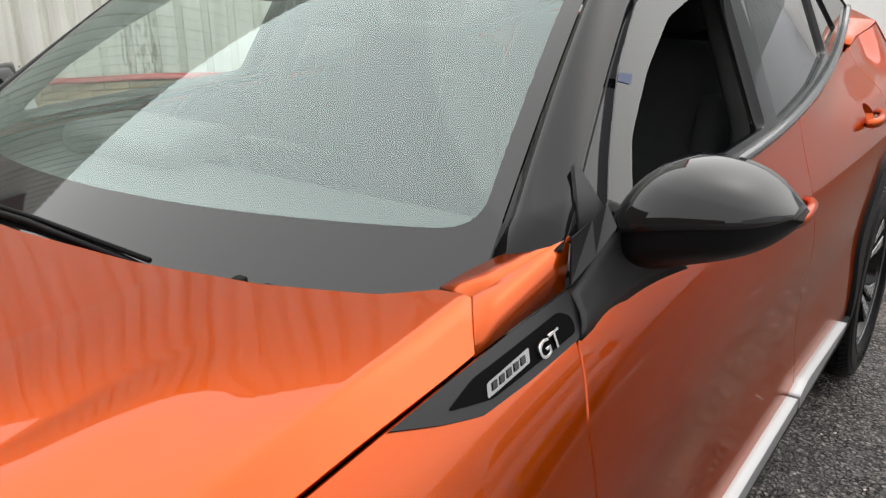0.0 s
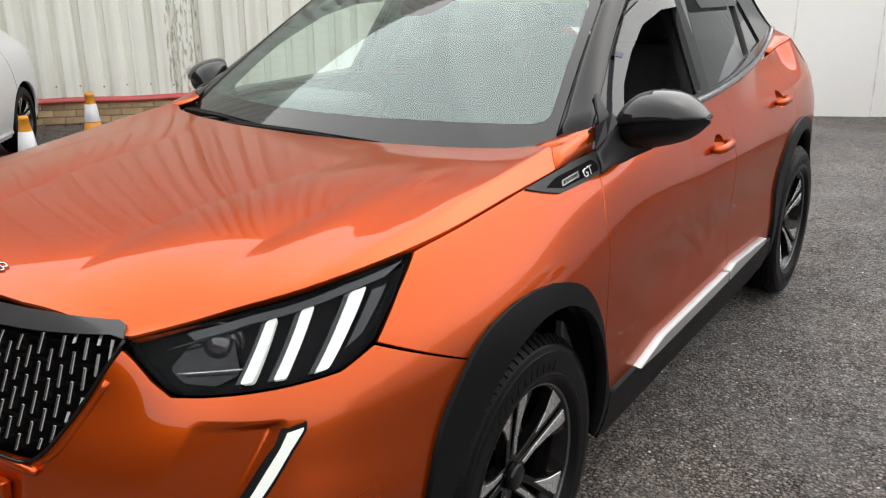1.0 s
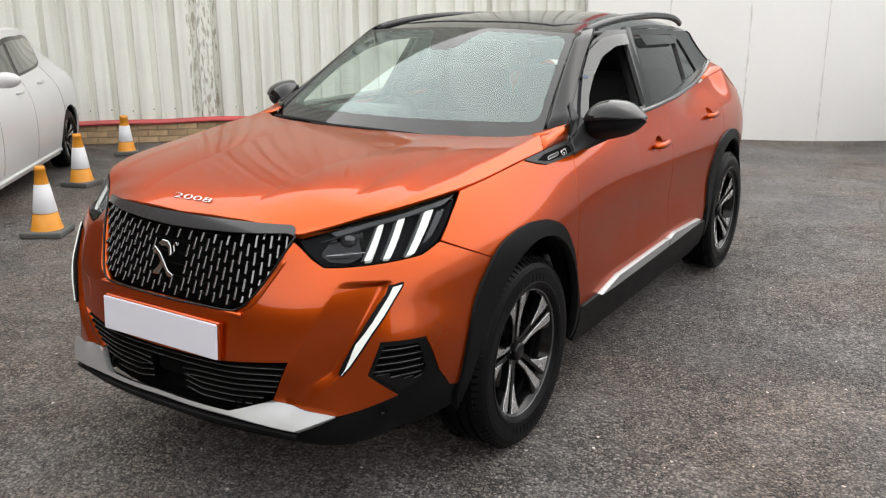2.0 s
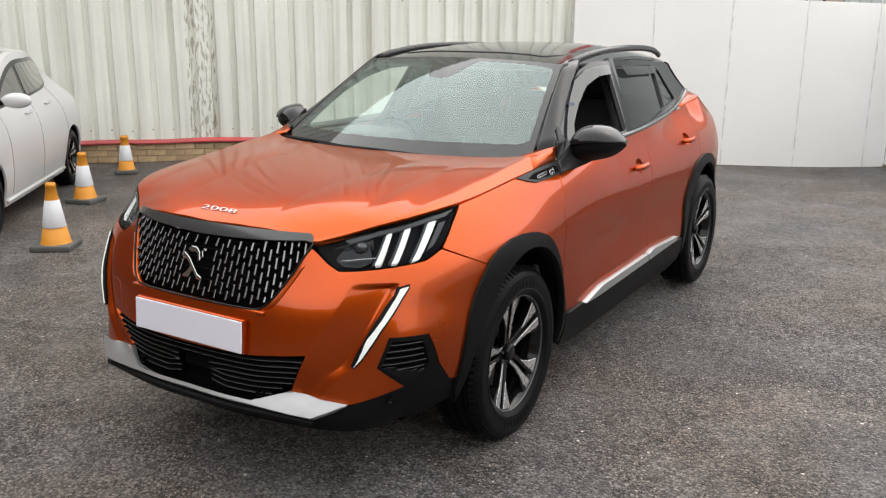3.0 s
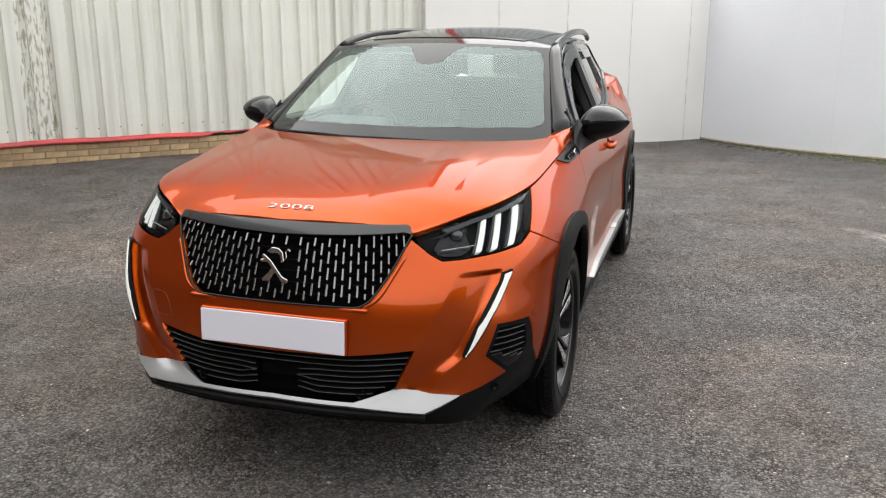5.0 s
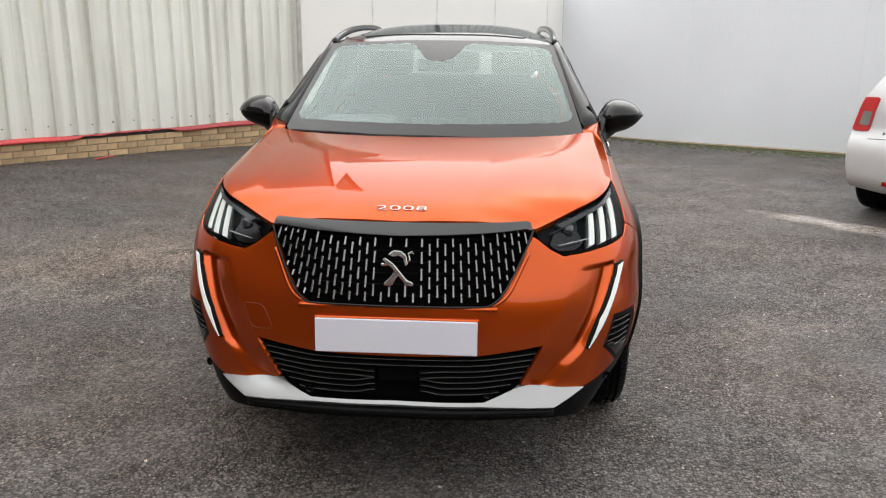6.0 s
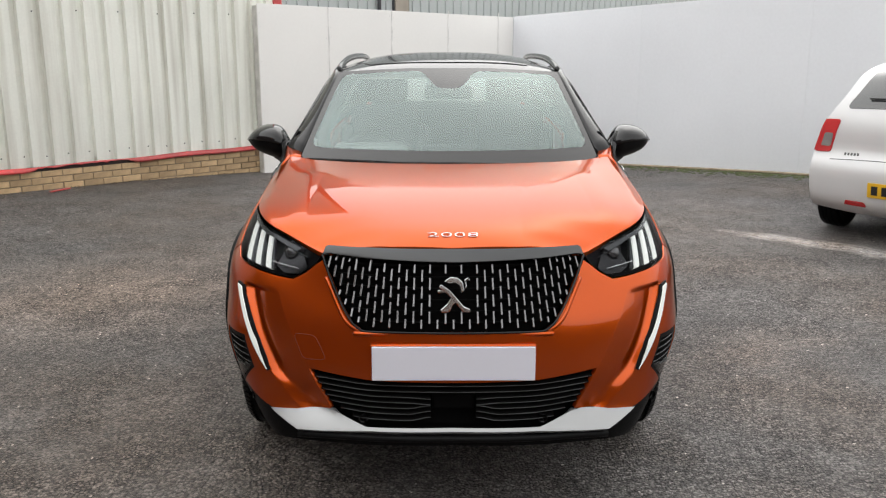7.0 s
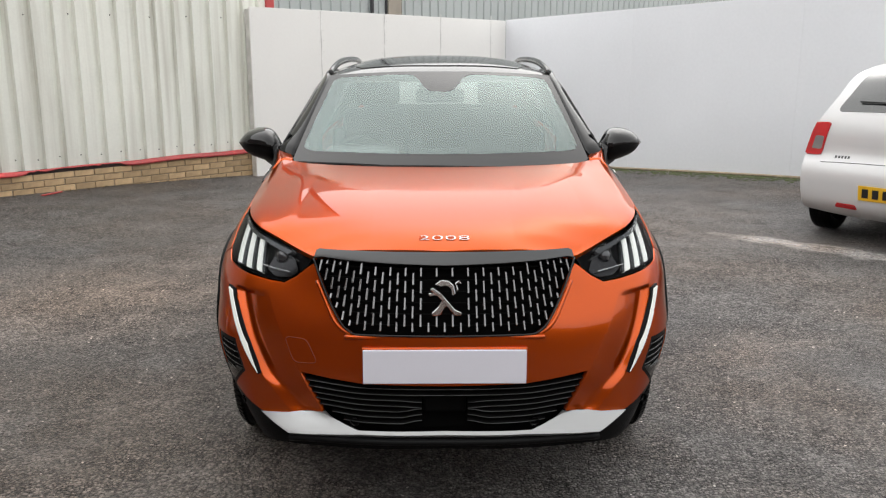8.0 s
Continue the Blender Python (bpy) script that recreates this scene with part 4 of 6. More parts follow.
# lower grille
LOW = [(0, 0.521), (0.27, 0.524), (0.478, 0.545), (0.413, 0.405), (0.33, 0.371), (0.285, 0.355), (0, 0.3605)]
skin("lower_grille", both(LOW), lower, BLACK_DEEP, car, "black lower grille", step=0.04, lift=-0.06, depth=0)
for sign in (1, -1):
    for k in range(7):
        z = 0.508 - 0.021 * k
        far = 0.462 - 0.0105 * k - (0.03 * (k - 4) if k > 4 else 0)
        s = np.linspace(0.075 if k > 1 else 0.0, far, 14)
        rise = 0.012 * smooth(0.25, 0.47, s) + 0.013 * (1 - smooth(0.075, 0.15, s)) * (k > 1) * (1 if k > 3 else -0.4)
        p = lower(s, z + rise)
        g = np.stack([p + (0, 0.045, 0.010), p + (0, 0.008, 0.0035), p + (0, 0.006, 0), p + (0, 0.008, -0.0035), p + (0, 0.045, -0.002)], 1)
        g[..., 0] *= sign
        slat = sheet("grille_slat", g if sign > 0 else g[::-1], BLACK_DEEP, car)
        tube("slat_edge", g[:, 2], 0.0015, GREY_TRIM, slat, "", 6)
part("radar_cover", box(-0.070, 0.046, 0.415, 0.070, 0.09, 0.478, 0.010), BLACK_DEEP, car, keep=True)
for sign in (1, -1):
    part("parking_sensor", lathe([(0.001, -0.012), (0.011, -0.012), (0.013, -0.008), (0.013, 0.0), (0.015, 0.001), (0.016, 0.008)], 20), BLACK_GLOSS, car, keep=True).data.transform(Matrix.Translation(tuple(on(sign * 0.30, 0.385) + np.array([0, 0.0, 0]))) @ pose(0, 0, 0, 90))
    part("parking_sensor", lathe([(0.001, -0.006), (0.011, -0.006), (0.013, -0.004), (0.014, 0.006)], 20), BLACK_GLOSS, car, keep=True).data.transform(Matrix.Translation(tuple(on(sign * 0.76, 0.385))) @ pose(0, 0, 0, 90, 0, sign * 40))

# main grille
GRILLE = [(0, 0.684), (0.24, 0.683), (0.30, 0.685), (0.337, 0.707), (0.388, 0.767), (0.44, 0.842), (0.480, 0.902), (0.462, 0.912), (0.30, 0.904), (0, 0.898)]
skin("grille_backing", both(GRILLE), lower, BLACK_DEEP, car, step=0.04, lift=-0.045, depth=0)
BAR = [(0, 0.898), (0.30, 0.904), (0.45, 0.909), (0.478, 0.903), (0.474, 0.925), (0.462, 0.931), (0.30, 0.934), (0, 0.936)]
skin("grille_bar", both(BAR), lower, GREY_TRIM, car, "gloss dark grey bar over the grille", step=0.02, lift=0.004, depth=0.02)
grille_poly = both(GRILLE)
rim = [lower(np.array([a]), np.array([b]))[0] + np.array([0, -0.002, 0]) for a, b in [(-s, z) for s, z in GRILLE[6:0:-1]] + GRILLE[:7]]
fine = spline(np.arange(len(rim)), np.array(rim))(np.linspace(0, len(rim) - 1, 60))
tube("grille_rim", fine, 0.004, BLACK_GLOSS, car, "gloss black rim", 6)
# the bumper's edge rolls over below the grille
lip = [lower(np.array([a]), np.array([b]))[0] + np.array([0, 0.003, 0]) for a, b in [(-s * 1.012 - 0.006, z - 0.008) for s, z in GRILLE[5:0:-1]] + [(s * 1.012 + 0.006, z - 0.008) for s, z in GRILLE[1:6]]]
tube("bumper_lip", spline(np.arange(len(lip)), np.array(lip))(np.linspace(0, len(lip) - 1, 60)), 0.0075, PAINT, car, "", 10)
GRILLE_STEEL = mat("grille_steel", (0.20, 0.20, 0.205), 0.22, 0.95, 0.1, 6, 200)
bar_meshes = []
for length in (0.040, 0.030, 0.019):
    bm = box(-0.0034, -0.008, -length / 2, 0.0034, 0.010, length / 2, 0.0012, 1)
    for v in bm.verts:
        if v.co.y < 0 and v.co.z > 0:
            v.co.y += 0.006
    me = bpy.data.meshes.new("grille_bar_piece")
    bm.to_mesh(me)
    bm.free()
    me.materials.append(GRILLE_STEEL)
    bar_meshes.append(me)
small = shrink(grille_poly, 0.003)
for col in range(-18, 19):
    s = col * 0.0262
    off = 0.025 if col % 2 else 0.0
    for row in range(6):
        z = 0.905 - off - row * 0.0505
        for n_, half, dz in ((0, 0.020, 0), (1, 0.015, 0.005), (1, 0.015, -0.005), (2, 0.0095, 0.0105), (2, 0.0095, -0.0105)):
            me = bar_meshes[n_]
            if inside(small, np.array([(s, z + dz + half), (s, z + dz - half)])).all():
                z += dz
                break
        else:
            continue
        if abs(s) < 0.055 and abs(z - 0.80) < 0.062:
            continue
        p, q = on(s, z), on(s + 0.01, z)
        t = on(s, z + 0.02) - on(s, z - 0.02)
        ob = new("grille_blade", me)
        hang(ob, car, True)
        ob.matrix_basis = Matrix.Translation(p + np.array([0, 0.012, 0])) @ pose(0, 0, 0, math.degrees(math.atan2(-t[1], t[2])), 0, math.degrees(math.atan2(q[1] - p[1], q[0] - p[0])))
# cross ribs behind the blades
for k in range(6):
    z = 0.89 - 0.0345 * k - 0.01
    half = float(np.interp(z, (0.69, 0.767, 0.842, 0.90), (0.30, 0.38, 0.435, 0.46)))
    tube("grille_rib", lower(np.linspace(-half, half, 15), np.full(15, z)) + np.array([0, 0.026, 0]), 0.004, BLACK_DEEP, car, "", 6)

# emblem: a plain chrome shape
GRILLE_EMB = mat("emblem_chrome", (0.50, 0.50, 0.51), 0.16, 1.0, 0.1, 30, 300)
emb = np.array(on(0, 0.80)) + np.array([0, -0.004, 0])
bm = bmesh.new()
for pts, d in (
    ([(-0.052, 0.030), (-0.044, 0.040), (-0.012, 0.018), (0.036, -0.040), (0.060, -0.050), (0.058, -0.062), (0.034, -0.060), (0.010, -0.030), (-0.022, 0.006)], 0.016),
    ([(-0.034, 0.050), (-0.014, 0.066), (0.014, 0.064), (0.032, 0.048), (0.038, 0.016), (0.026, 0.010), (0.022, 0.036), (0.004, 0.046), (-0.014, 0.042)], 0.012),
    ([(-0.030, 0.024), (-0.058, 0.018), (-0.056, 0.008), (-0.030, 0.010), (-0.010, 0.004), (-0.016, 0.016)], 0.010),
    ([(-0.008, -0.004), (-0.022, -0.030), (-0.046, -0.052), (-0.044, -0.062), (-0.016, -0.060), (-0.002, -0.034), (0.012, -0.024)], 0.012),
    ([(0.036, 0.020), (0.048, 0.030), (0.042, 0.052), (0.052, 0.060), (0.060, 0.050), (0.058, 0.056), (0.050, 0.066), (0.036, 0.054), (0.041, 0.034)], 0.008),
):
    vs = [bm.verts.new((x, 0, z)) for x, z in pts]
    f = bm.faces.new(vs)
    ext = bmesh.ops.extrude_face_region(bm, geom=[f])
    bmesh.ops.translate(bm, vec=(0, -d, 0), verts=[v for v in ext["geom"] if isinstance(v, bmesh.types.BMVert)])
bmesh.ops.recalc_face_normals(bm, faces=bm.faces)
bmesh.ops.bevel(bm, geom=bm.edges[:], offset=0.0022, segments=1, affect="EDGES")
bm.transform(Matrix.Translation(tuple(emb)) @ pose(0, 0, 0, -14) @ Matrix.Diagonal((0.9, 1, 0.88, 1)))
part("emblem", bm, GRILLE_EMB, car, "chrome emblem", keep=True)

# number plate, blank
bm = box(-0.26, -0.004, -0.0555, 0.26, 0.004, 0.0555, 0.003, 2)
bm.transform(Matrix.Translation((0, 0.004, 0.590)) @ pose(0, 0, 0, -4))
part("number_plate", bm, PLATE_WHITE, car, "blank white number plate", keep=True)
bm = box(-0.264, 0, -0.060, 0.264, 0.02, 0.060, 0.003, 1)
bm.transform(Matrix.Translation((0, 0.0095, 0.590)) @ pose(0, 0, 0, -4))
part("plate_holder", bm, PAINT, car, keep=True)

# towing eye cover, a thin outline
cov = rounded([(-0.545, 0.655), (-0.463, 0.655), (-0.419, 0.580), (-0.505, 0.575)], 0.02)
line = lower(cov[:, 0], cov[:, 1])
tube("tow_eye_cover", np.r_[line, line[:2]] + np.array([0, -0.0002, 0]), 0.0012, mat("paint_gap", (0.20, 0.035, 0.008), 0.6), car, "", 5)

# headlights
LAMP = [(0.486, 0.902), (0.567, 0.918), (0.766, 0.953), (0.989, 0.981), (1.173, 0.993), (1.10, 0.944), (1.003, 0.877), (0.92, 0.848), (0.78, 0.837), (0.65, 0.826), (0.588, 0.823), (0.543, 0.845), (0.503, 0.874)]
HOUSING = mat("lamp_housing", (0.004, 0.004, 0.005), 0.45, 0, 0.2, 8, 100, spec=0.05)
LAMP_BOWL = mat("lamp_bowl", (0.022, 0.022, 0.024), 0.16, 0.8, 0.3, 25, 90)
LAMP_GREY = mat("lamp_bezel", (0.04, 0.042, 0.045), 0.25, 0.6, 0.1, 8, 100)
bars = (((0.716, 0.845), (0.750, 0.847), (0.826, 0.941), (0.790, 0.936)), ((0.785, 0.849), (0.820, 0.850), (0.916, 0.952), (0.877, 0.949)), ((0.870, 0.852), (0.907, 0.854), (1.046, 0.964), (0.997, 0.961)))
bars = tuple(((p[0][0] + 0.004, p[0][1]), (p[1][0] - 0.004, p[1][1]), (p[2][0] - 0.005, p[2][1]), (p[3][0] + 0.003, p[3][1])) for p in bars)
for sign in (1, -1):
    flip = sign < 0
    body = skin("headlight", LAMP, lower, HOUSING, car, "black headlight with three lit claws", step=0.03, lift=-0.050, depth=-0.048, mirror=flip)
    skin("lens", LAMP, lower, CLEAR, body, "clear lens", step=0.02, lift=-0.002, depth=0.0, gap=0.003, mirror=flip).visible_shadow = False
    for b4 in bars:
        skin("light_bar", rounded(b4, 0.006), lower, LIGHT_BAR, body, "lit white claw", step=0.012, lift=-0.016, depth=0.028, mirror=flip)
        edge = [(b4[0][0] - 0.012, b4[0][1]), b4[0], b4[3], (b4[3][0] - 0.012, b4[3][1])]
        skin("bezel", edge, lower, LAMP_GREY, body, step=0.02, lift=-0.024, depth=0.02, mirror=flip)
    skin("top_bezel", [(0.60, 0.915), (0.766, 0.945), (0.989, 0.973), (1.15, 0.986), (1.09, 0.970), (0.989, 0.962), (0.766, 0.934), (0.62, 0.905)], lower, LAMP_GREY, body, "grey bezel strip", step=0.02, lift=-0.012, depth=0.03, mirror=flip)
    skin("side_reflector", [(0.955, 0.880), (1.0, 0.895), (1.10, 0.96), (1.06, 0.958)], lower, LAMP_GREY, body, step=0.02, lift=-0.03, depth=0.01, mirror=flip)
    c = on(0.65, 0.884)
    bm = lathe([(0.001, 0.022), (0.012, 0.021), (0.022, 0.014), (0.028, 0.0), (0.029, -0.01), (0.036, -0.012), (0.040, -0.008), (0.043, -0.02), (0.044, -0.04)], 32)
    bm.transform(Matrix.Translation((sign * (c[0] - 0.014), c[1] + 0.045, c[2] - 0.004)) @ pose(0, 0, 0, 90, 0, sign * 22))
    part("projector", bm, mat("projector_glass", (0.03, 0.03, 0.035), 0.05, 0.3, 0.1, 5, 50, 0, 1.0), body, soft=True, keep=True)
    skin("reflector", rounded([(0.560, 0.862), (0.600, 0.902), (0.700, 0.916), (0.716, 0.862), (0.660, 0.842), (0.590, 0.842)], 0.012), lower, LAMP_BOWL, body, "dark chrome reflector", step=0.02, lift=-0.036, depth=0.012, mirror=flip)
    blade_line = lower(np.linspace(0.575, 0.712, 9), np.linspace(0.846, 0.858, 9)) + np.array([0, 0.022, 0])
    blade_line[:, 0] *= sign
    tube("reflector_edge", blade_line, 0.0016, MACHINED, body, "", 6)
    upper_line = lower(np.linspace(0.545, 0.690, 9), np.linspace(0.880, 0.912, 9)) + np.array([0, 0.026, 0])
    upper_line[:, 0] *= sign
    tube("reflector_edge", upper_line, 0.0022, LAMP_GREY, body, "", 6)
    # running light, standing at the foot of the hollow
    DRL = [(0.796, 0.7775), (0.844, 0.786), (0.839, 0.765), (0.8135, 0.735), (0.777, 0.685), (0.738, 0.6365), (0.703, 0.584), (0.672, 0.538), (0.644, 0.507), (0.629, 0.5145), (0.6525, 0.561), (0.6815, 0.6135), (0.7165, 0.6665), (0.7515, 0.715), (0.7785, 0.75)]
    drl = skin("running_light", shrink(DRL, 0.0045), lower, BLACK_SOFT, car, "lit white running light strip", step=0.012, lift=0.009, depth=0.03, mirror=flip)
    skin("light_strip", shrink(DRL, 0.0104), lower, LIGHT_BAR, drl, "lit white strip", step=0.010, lift=0.013, depth=0.004, mirror=flip)

# wings, doors, quarters
FENDER = [(1.180, 0.993), (1.335, 1.006), (1.59, 1.031), (1.742, 1.044), (1.842, 1.050), (1.942, 1.054), (1.915, 1.008), (1.878, 0.91), (1.863, 0.75), (1.880, 0.55), (1.932, 0.388)] + ARCH_OUT[::-1][1:11] + [(1.005, 0.874), (1.10, 0.944)]
paired("front_wing", FENDER, lower, PAINT, step=0.02, gap=0.002)
FDOOR = [(1.917, 1.008), (1.880, 0.91), (1.866, 0.75), (1.883, 0.55), (1.935, 0.392), (2.13, 0.388), (3.03, 0.388), (3.03, 1.088), (2.75, 1.086), (2.45, 1.083), (2.15, 1.080), (1.98, 1.062)]


def cup(s0, z0):
    return [(s0 + 0.050 * math.cos(a), z0 + 0.004 + 0.036 * math.sin(a)) for a in np.linspace(0, 2 * math.pi, 21)[:-1]]


HANDLES = ((2.86, 0.918), (3.72, 0.963))
paired("front_door", FDOOR, lower, PAINT, step=0.025, gap=0.002, holes=[cup(*HANDLES[0])])
RDOOR = [(3.03, 0.388), (3.63, 0.388), (3.70, 0.58), (3.80, 0.72), (3.93, 0.815), (3.99, 1.00), (3.96, 1.121), (3.69, 1.106), (3.45, 1.098), (3.26, 1.092), (3.03, 1.087)]
paired("rear_door", RDOOR, lower, PAINT, step=0.03, gap=0.002, holes=[cup(*HANDLES[1])])
rear_arch = [(s + REAR, z) for s, z in ARCH_OUT]
QUARTER = [(3.96, 1.121), (3.99, 1.00), (3.93, 0.815)] + rear_arch[5:] + [(4.65, 0.36), (S_END - 0.62, 0.36), (S_END - 0.62, 0.98), (4.62, 1.01), (4.50, 1.065), (4.43, 1.10), (4.38, 1.135), (4.34, 1.168), (4.26, 1.156), (4.12, 1.137)]
paired("rear_quarter", QUARTER, lower, PAINT, step=0.035, gap=0.002)
tail = both([(0, 0.36), (0.62, 0.36), (0.62, 0.98), (0, 1.0)])
skin("tailgate", tail, lambda s, z: lower(np.where(s < 0, -1, 1) * (S_END - np.abs(s)), z) * np.array([1, 1, 1]), PAINT, car, step=0.05, gap=0.002)
for flip in (False, True):
    skin("tail_light", [(S_END - 0.60, 0.93), (S_END - 0.3, 0.93), (S_END - 0.3, 1.0), (S_END - 0.60, 1.0)], lower, mat("red_lens", (0.35, 0.01, 0.01), 0.15), car, "red tail light", step=0.04, lift=0.003, mirror=flip)
    sg = -1 if flip else 1
    # wing top between bonnet and mirror
    low = [on(s, z) for s, z in zip(np.linspace(1.747, 1.942, 6), (1.0445, 1.047, 1.0495, 1.0515, 1.053, 1.0545))]
    crease = [np.array(p) for p in ((0.707, 1.244, 1.0865), (0.716, 1.285, 1.094), (0.724, 1.32, 1.101), (0.731, 1.352, 1.107), (0.738, 1.38, 1.112), (0.744, 1.408, 1.117))]
    top = [np.array(p) for p in ((0.658, 1.248, 1.0862), (0.664, 1.30, 1.091), (0.676, 1.342, 1.097), (0.694, 1.372, 1.104), (0.712, 1.394, 1.111), (0.730, 1.416, 1.118))]
    g = np.array([low, [0.5 * a + 0.5 * b + np.array([0.001, 0, 0.001]) for a, b in zip(low, crease)], crease, top])
    g[..., 0] *= sg
    g[:, 0, 1] -= 0.003
    for half in (g[:3], g[2:]):
        sheet("wing_top", half[:, ::-1] if sg > 0 else half, PAINT, car, thick=0.004)
    # badge panel on the wing
    panel = skin("wing_panel", rounded([(1.590, 1.0285), (1.70, 1.0385), (1.82, 1.0475), (1.942, 1.053), (1.946, 1.030), (1.914, 1.006), (1.80, 1.000), (1.708, 0.998), (1.655, 1.010)], 0.004), lower, SATIN, car, "satin black badge panel", step=0.015, lift=0.005, depth=0.012, mirror=flip)
    skin("badge_recess", rounded([(1.665, 1.018), (1.720, 1.030), (1.900, 1.040), (1.918, 1.030), (1.912, 1.014), (1.730, 1.006)], 0.008), lower, BLACK_DEEP, panel, step=0.015, lift=0.007, depth=0.003, mirror=flip)
    p = on(1.850, 1.0235)
    if sg > 0:
        m = Matrix.Translation((p[0] + 0.0115, p[1], p[2])) @ pose(0, 0, 0, 72, 0, 90) @ pose(0, 0, 0, 0, 0, 5) @ Matrix.Diagonal((1.25, 1, 1, 1))
    else:
        m = Matrix.Translation((-p[0] - 0.009, p[1], p[2])) @ pose(0, 0, 0, 72, 0, -90) @ pose(0, 0, 0, 0, 0, -5) @ Matrix.Diagonal((1.25, 1, 1, 1))
    words("badge_letters", "GT", 0.031, 0.0016, CHROME, m, panel, "chrome letters")
    plate = skin("badge_plate", rounded([(1.722, 1.0085), (1.808, 1.0150), (1.818, 1.0275), (1.732, 1.0205)], 0.003), lower, GRILLE_STEEL, panel, "small silver badge plate", step=0.01, lift=0.0085, depth=0.002, mirror=flip)
    for n in range(5):
        a, b = 0.10 + 0.17 * n, 0.20 + 0.17 * n
        quad = [(1.722 + 0.086 * f + 0.010 * h, 1.0085 + 0.0065 * f + 0.0122 * h) for f, h in ((a, 0.25), (b, 0.25), (b, 0.78), (a, 0.78))]
        skin("badge_bar", quad, lower, BLACK_GLOSS, plate, "black bar", step=0.01, lift=0.0100, depth=0.001, mirror=flip)

# bonnet
hood_half = [(0, 0.132), (0.20, 0.142), (0.34, 0.163), (0.425, 0.186)] + [tuple(p[:2]) for p in _edge[:-1]] + [(0.7465, 1.190), (0.707, 1.243), (0.657, 1.240), (0.60, 1.202), (0.45, 1.152), (0.25, 1.120), (0, 1.108)]
skin("bonnet", both(hood_half), bonnet, PAINT, car, step=0.014, gap=0.002, depth=0.02)
m = Matrix.Translation(tuple(bonnet(0.0, 0.186) + np.array([0, 0, 0.0025]))) @ pose(0, 0, 0, 31)
for k, digit in enumerate("2008"):
    words("model_digit", digit, 0.029, 0.0015, CHROME, m @ Matrix.Translation((0.0435 * (k - 1.5), 0, 0)) @ Matrix.Diagonal((2.95, 1, 1, 1)), car, "chrome digit on the bonnet", thin=0.0010)

# glass and roof
SCREEN = [(-1, -0.10), (1, -0.10), (1, 1), (-1, 1)]
FRIT_IN = rounded([(-0.962, 0.095), (0.962, 0.095), (0.945, 0.95), (0.235, 0.96), (0.10, 0.72), (-0.10, 0.72), (-0.235, 0.96), (-0.945, 0.95)], 0.08)
FRIT = mat("screen_frit", (0.010, 0.010, 0.011), 0.04, 0, 0.1, 5, 100, 0, 0.0, 0.0, 0.05, spec=0.55)
screen_ob = skin("windscreen", SCREEN, screen, FRIT, car, "tinted windscreen with a black border, mirroring the grey sky", step=0.04, depth=0, holes=[FRIT_IN])
pane = skin("pane", FRIT_IN, screen, SCREEN_INNER, screen_ob, "tinted glass", step=0.03, depth=0)
pane.visible_shadow = False
ROOF = both([(0, 1.848), (0.30, 1.857), (0.548, 1.876), (0.568, 2.10), (0.568, 2.6), (0.54, 3.0), (0.51, 3.3), (0.475, 3.6), (0.42, 3.72), (0, 3.80)])
skin("roof", ROOF, roof_top, ROOF_BLACK, car, "gloss black roof", step=0.05, depth=0.02)
skin("roof_glass", both([(0, 1.97), (0.40, 1.985), (0.44, 2.1), (0.44, 3.0), (0, 3.02)]), roof_top, ROOF_BLACK, car, "black glass roof panel", step=0.05, lift=0.004, depth=0.006)
rear_glass_poly = [(-1, 0), (1, 0), (1, 1), (-1, 1)]


def rear_screen(u, v):
    u, v = np.broadcast_arrays(np.asarray(u, float), np.asarray(v, float))
    w = v[..., None]
    a = np.stack([-0.47 * u, 4.19 - 0.10 * u**2, 1.0 + 0 * u], -1)
    b = np.stack([-0.40 * u, 3.84 - 0.05 * u**2, 1.385 - 0.03 * u**2], -1)
    return a * (1 - w) + b * w


SHOULDER = ((4.0, 1.125), (4.12, 1.137), (4.20, 1.148), (4.26, 1.156), (4.34, 1.168), (4.38, 1.135), (4.43, 1.10), (4.50, 1.065), (4.62, 1.01), (S_END - 0.62, 0.98))
INNER = [flank(y, z + 0.003) + np.array([-0.002, 0, 0]) for y, z in ((3.42, 1.130), (3.56, 1.146), (3.66, 1.160), (3.76, 1.178), (3.865, 1.200))] + [np.array(p) for p in ((0.55, 3.91, 1.18), (0.53, 3.97, 1.14), (0.50, 4.02, 1.08), (0.48, 4.07, 1.03), (0.46, 4.10, 1.0))]
for sg in (1, -1):
    g = np.array([[on(s, z), 0.5 * (on(s, z) + np.array(p)) + np.array([0, 0, 0.002]), p] for (s, z), p in zip(SHOULDER, INNER)])
    g[..., 0] *= sg
    sheet("rear_shoulder", g[:, ::-1] if sg > 0 else g, PAINT, car, thick=0.004)
for sg in (1, -1):
    outer = [flank(y, z) for y, z in ((3.60, 1.390), (3.685, 1.372), (3.69, 1.345), (3.74, 1.293), (3.81, 1.241), (3.875, 1.203), (3.91, 1.18))]
    edge = [rear_screen(-1.0, v) for v in (1.0, 0.96, 0.88, 0.74, 0.60, 0.50, 0.44)]
    g = np.array([[a, 0.5 * (a + b) + np.array([0.012, 0.012, 0.004]), b] for a, b in zip(outer, edge)])
    g[..., 0] *= sg
    sheet("rear_pillar", g[:, ::-1] if sg > 0 else g, PILLAR_BLACK, car, "gloss black rear pillar", thick=0.006)
skin("rear_window", rear_glass_poly, rear_screen, REAR_GLASS, car, "tinted rear window", step=0.08, depth=0)

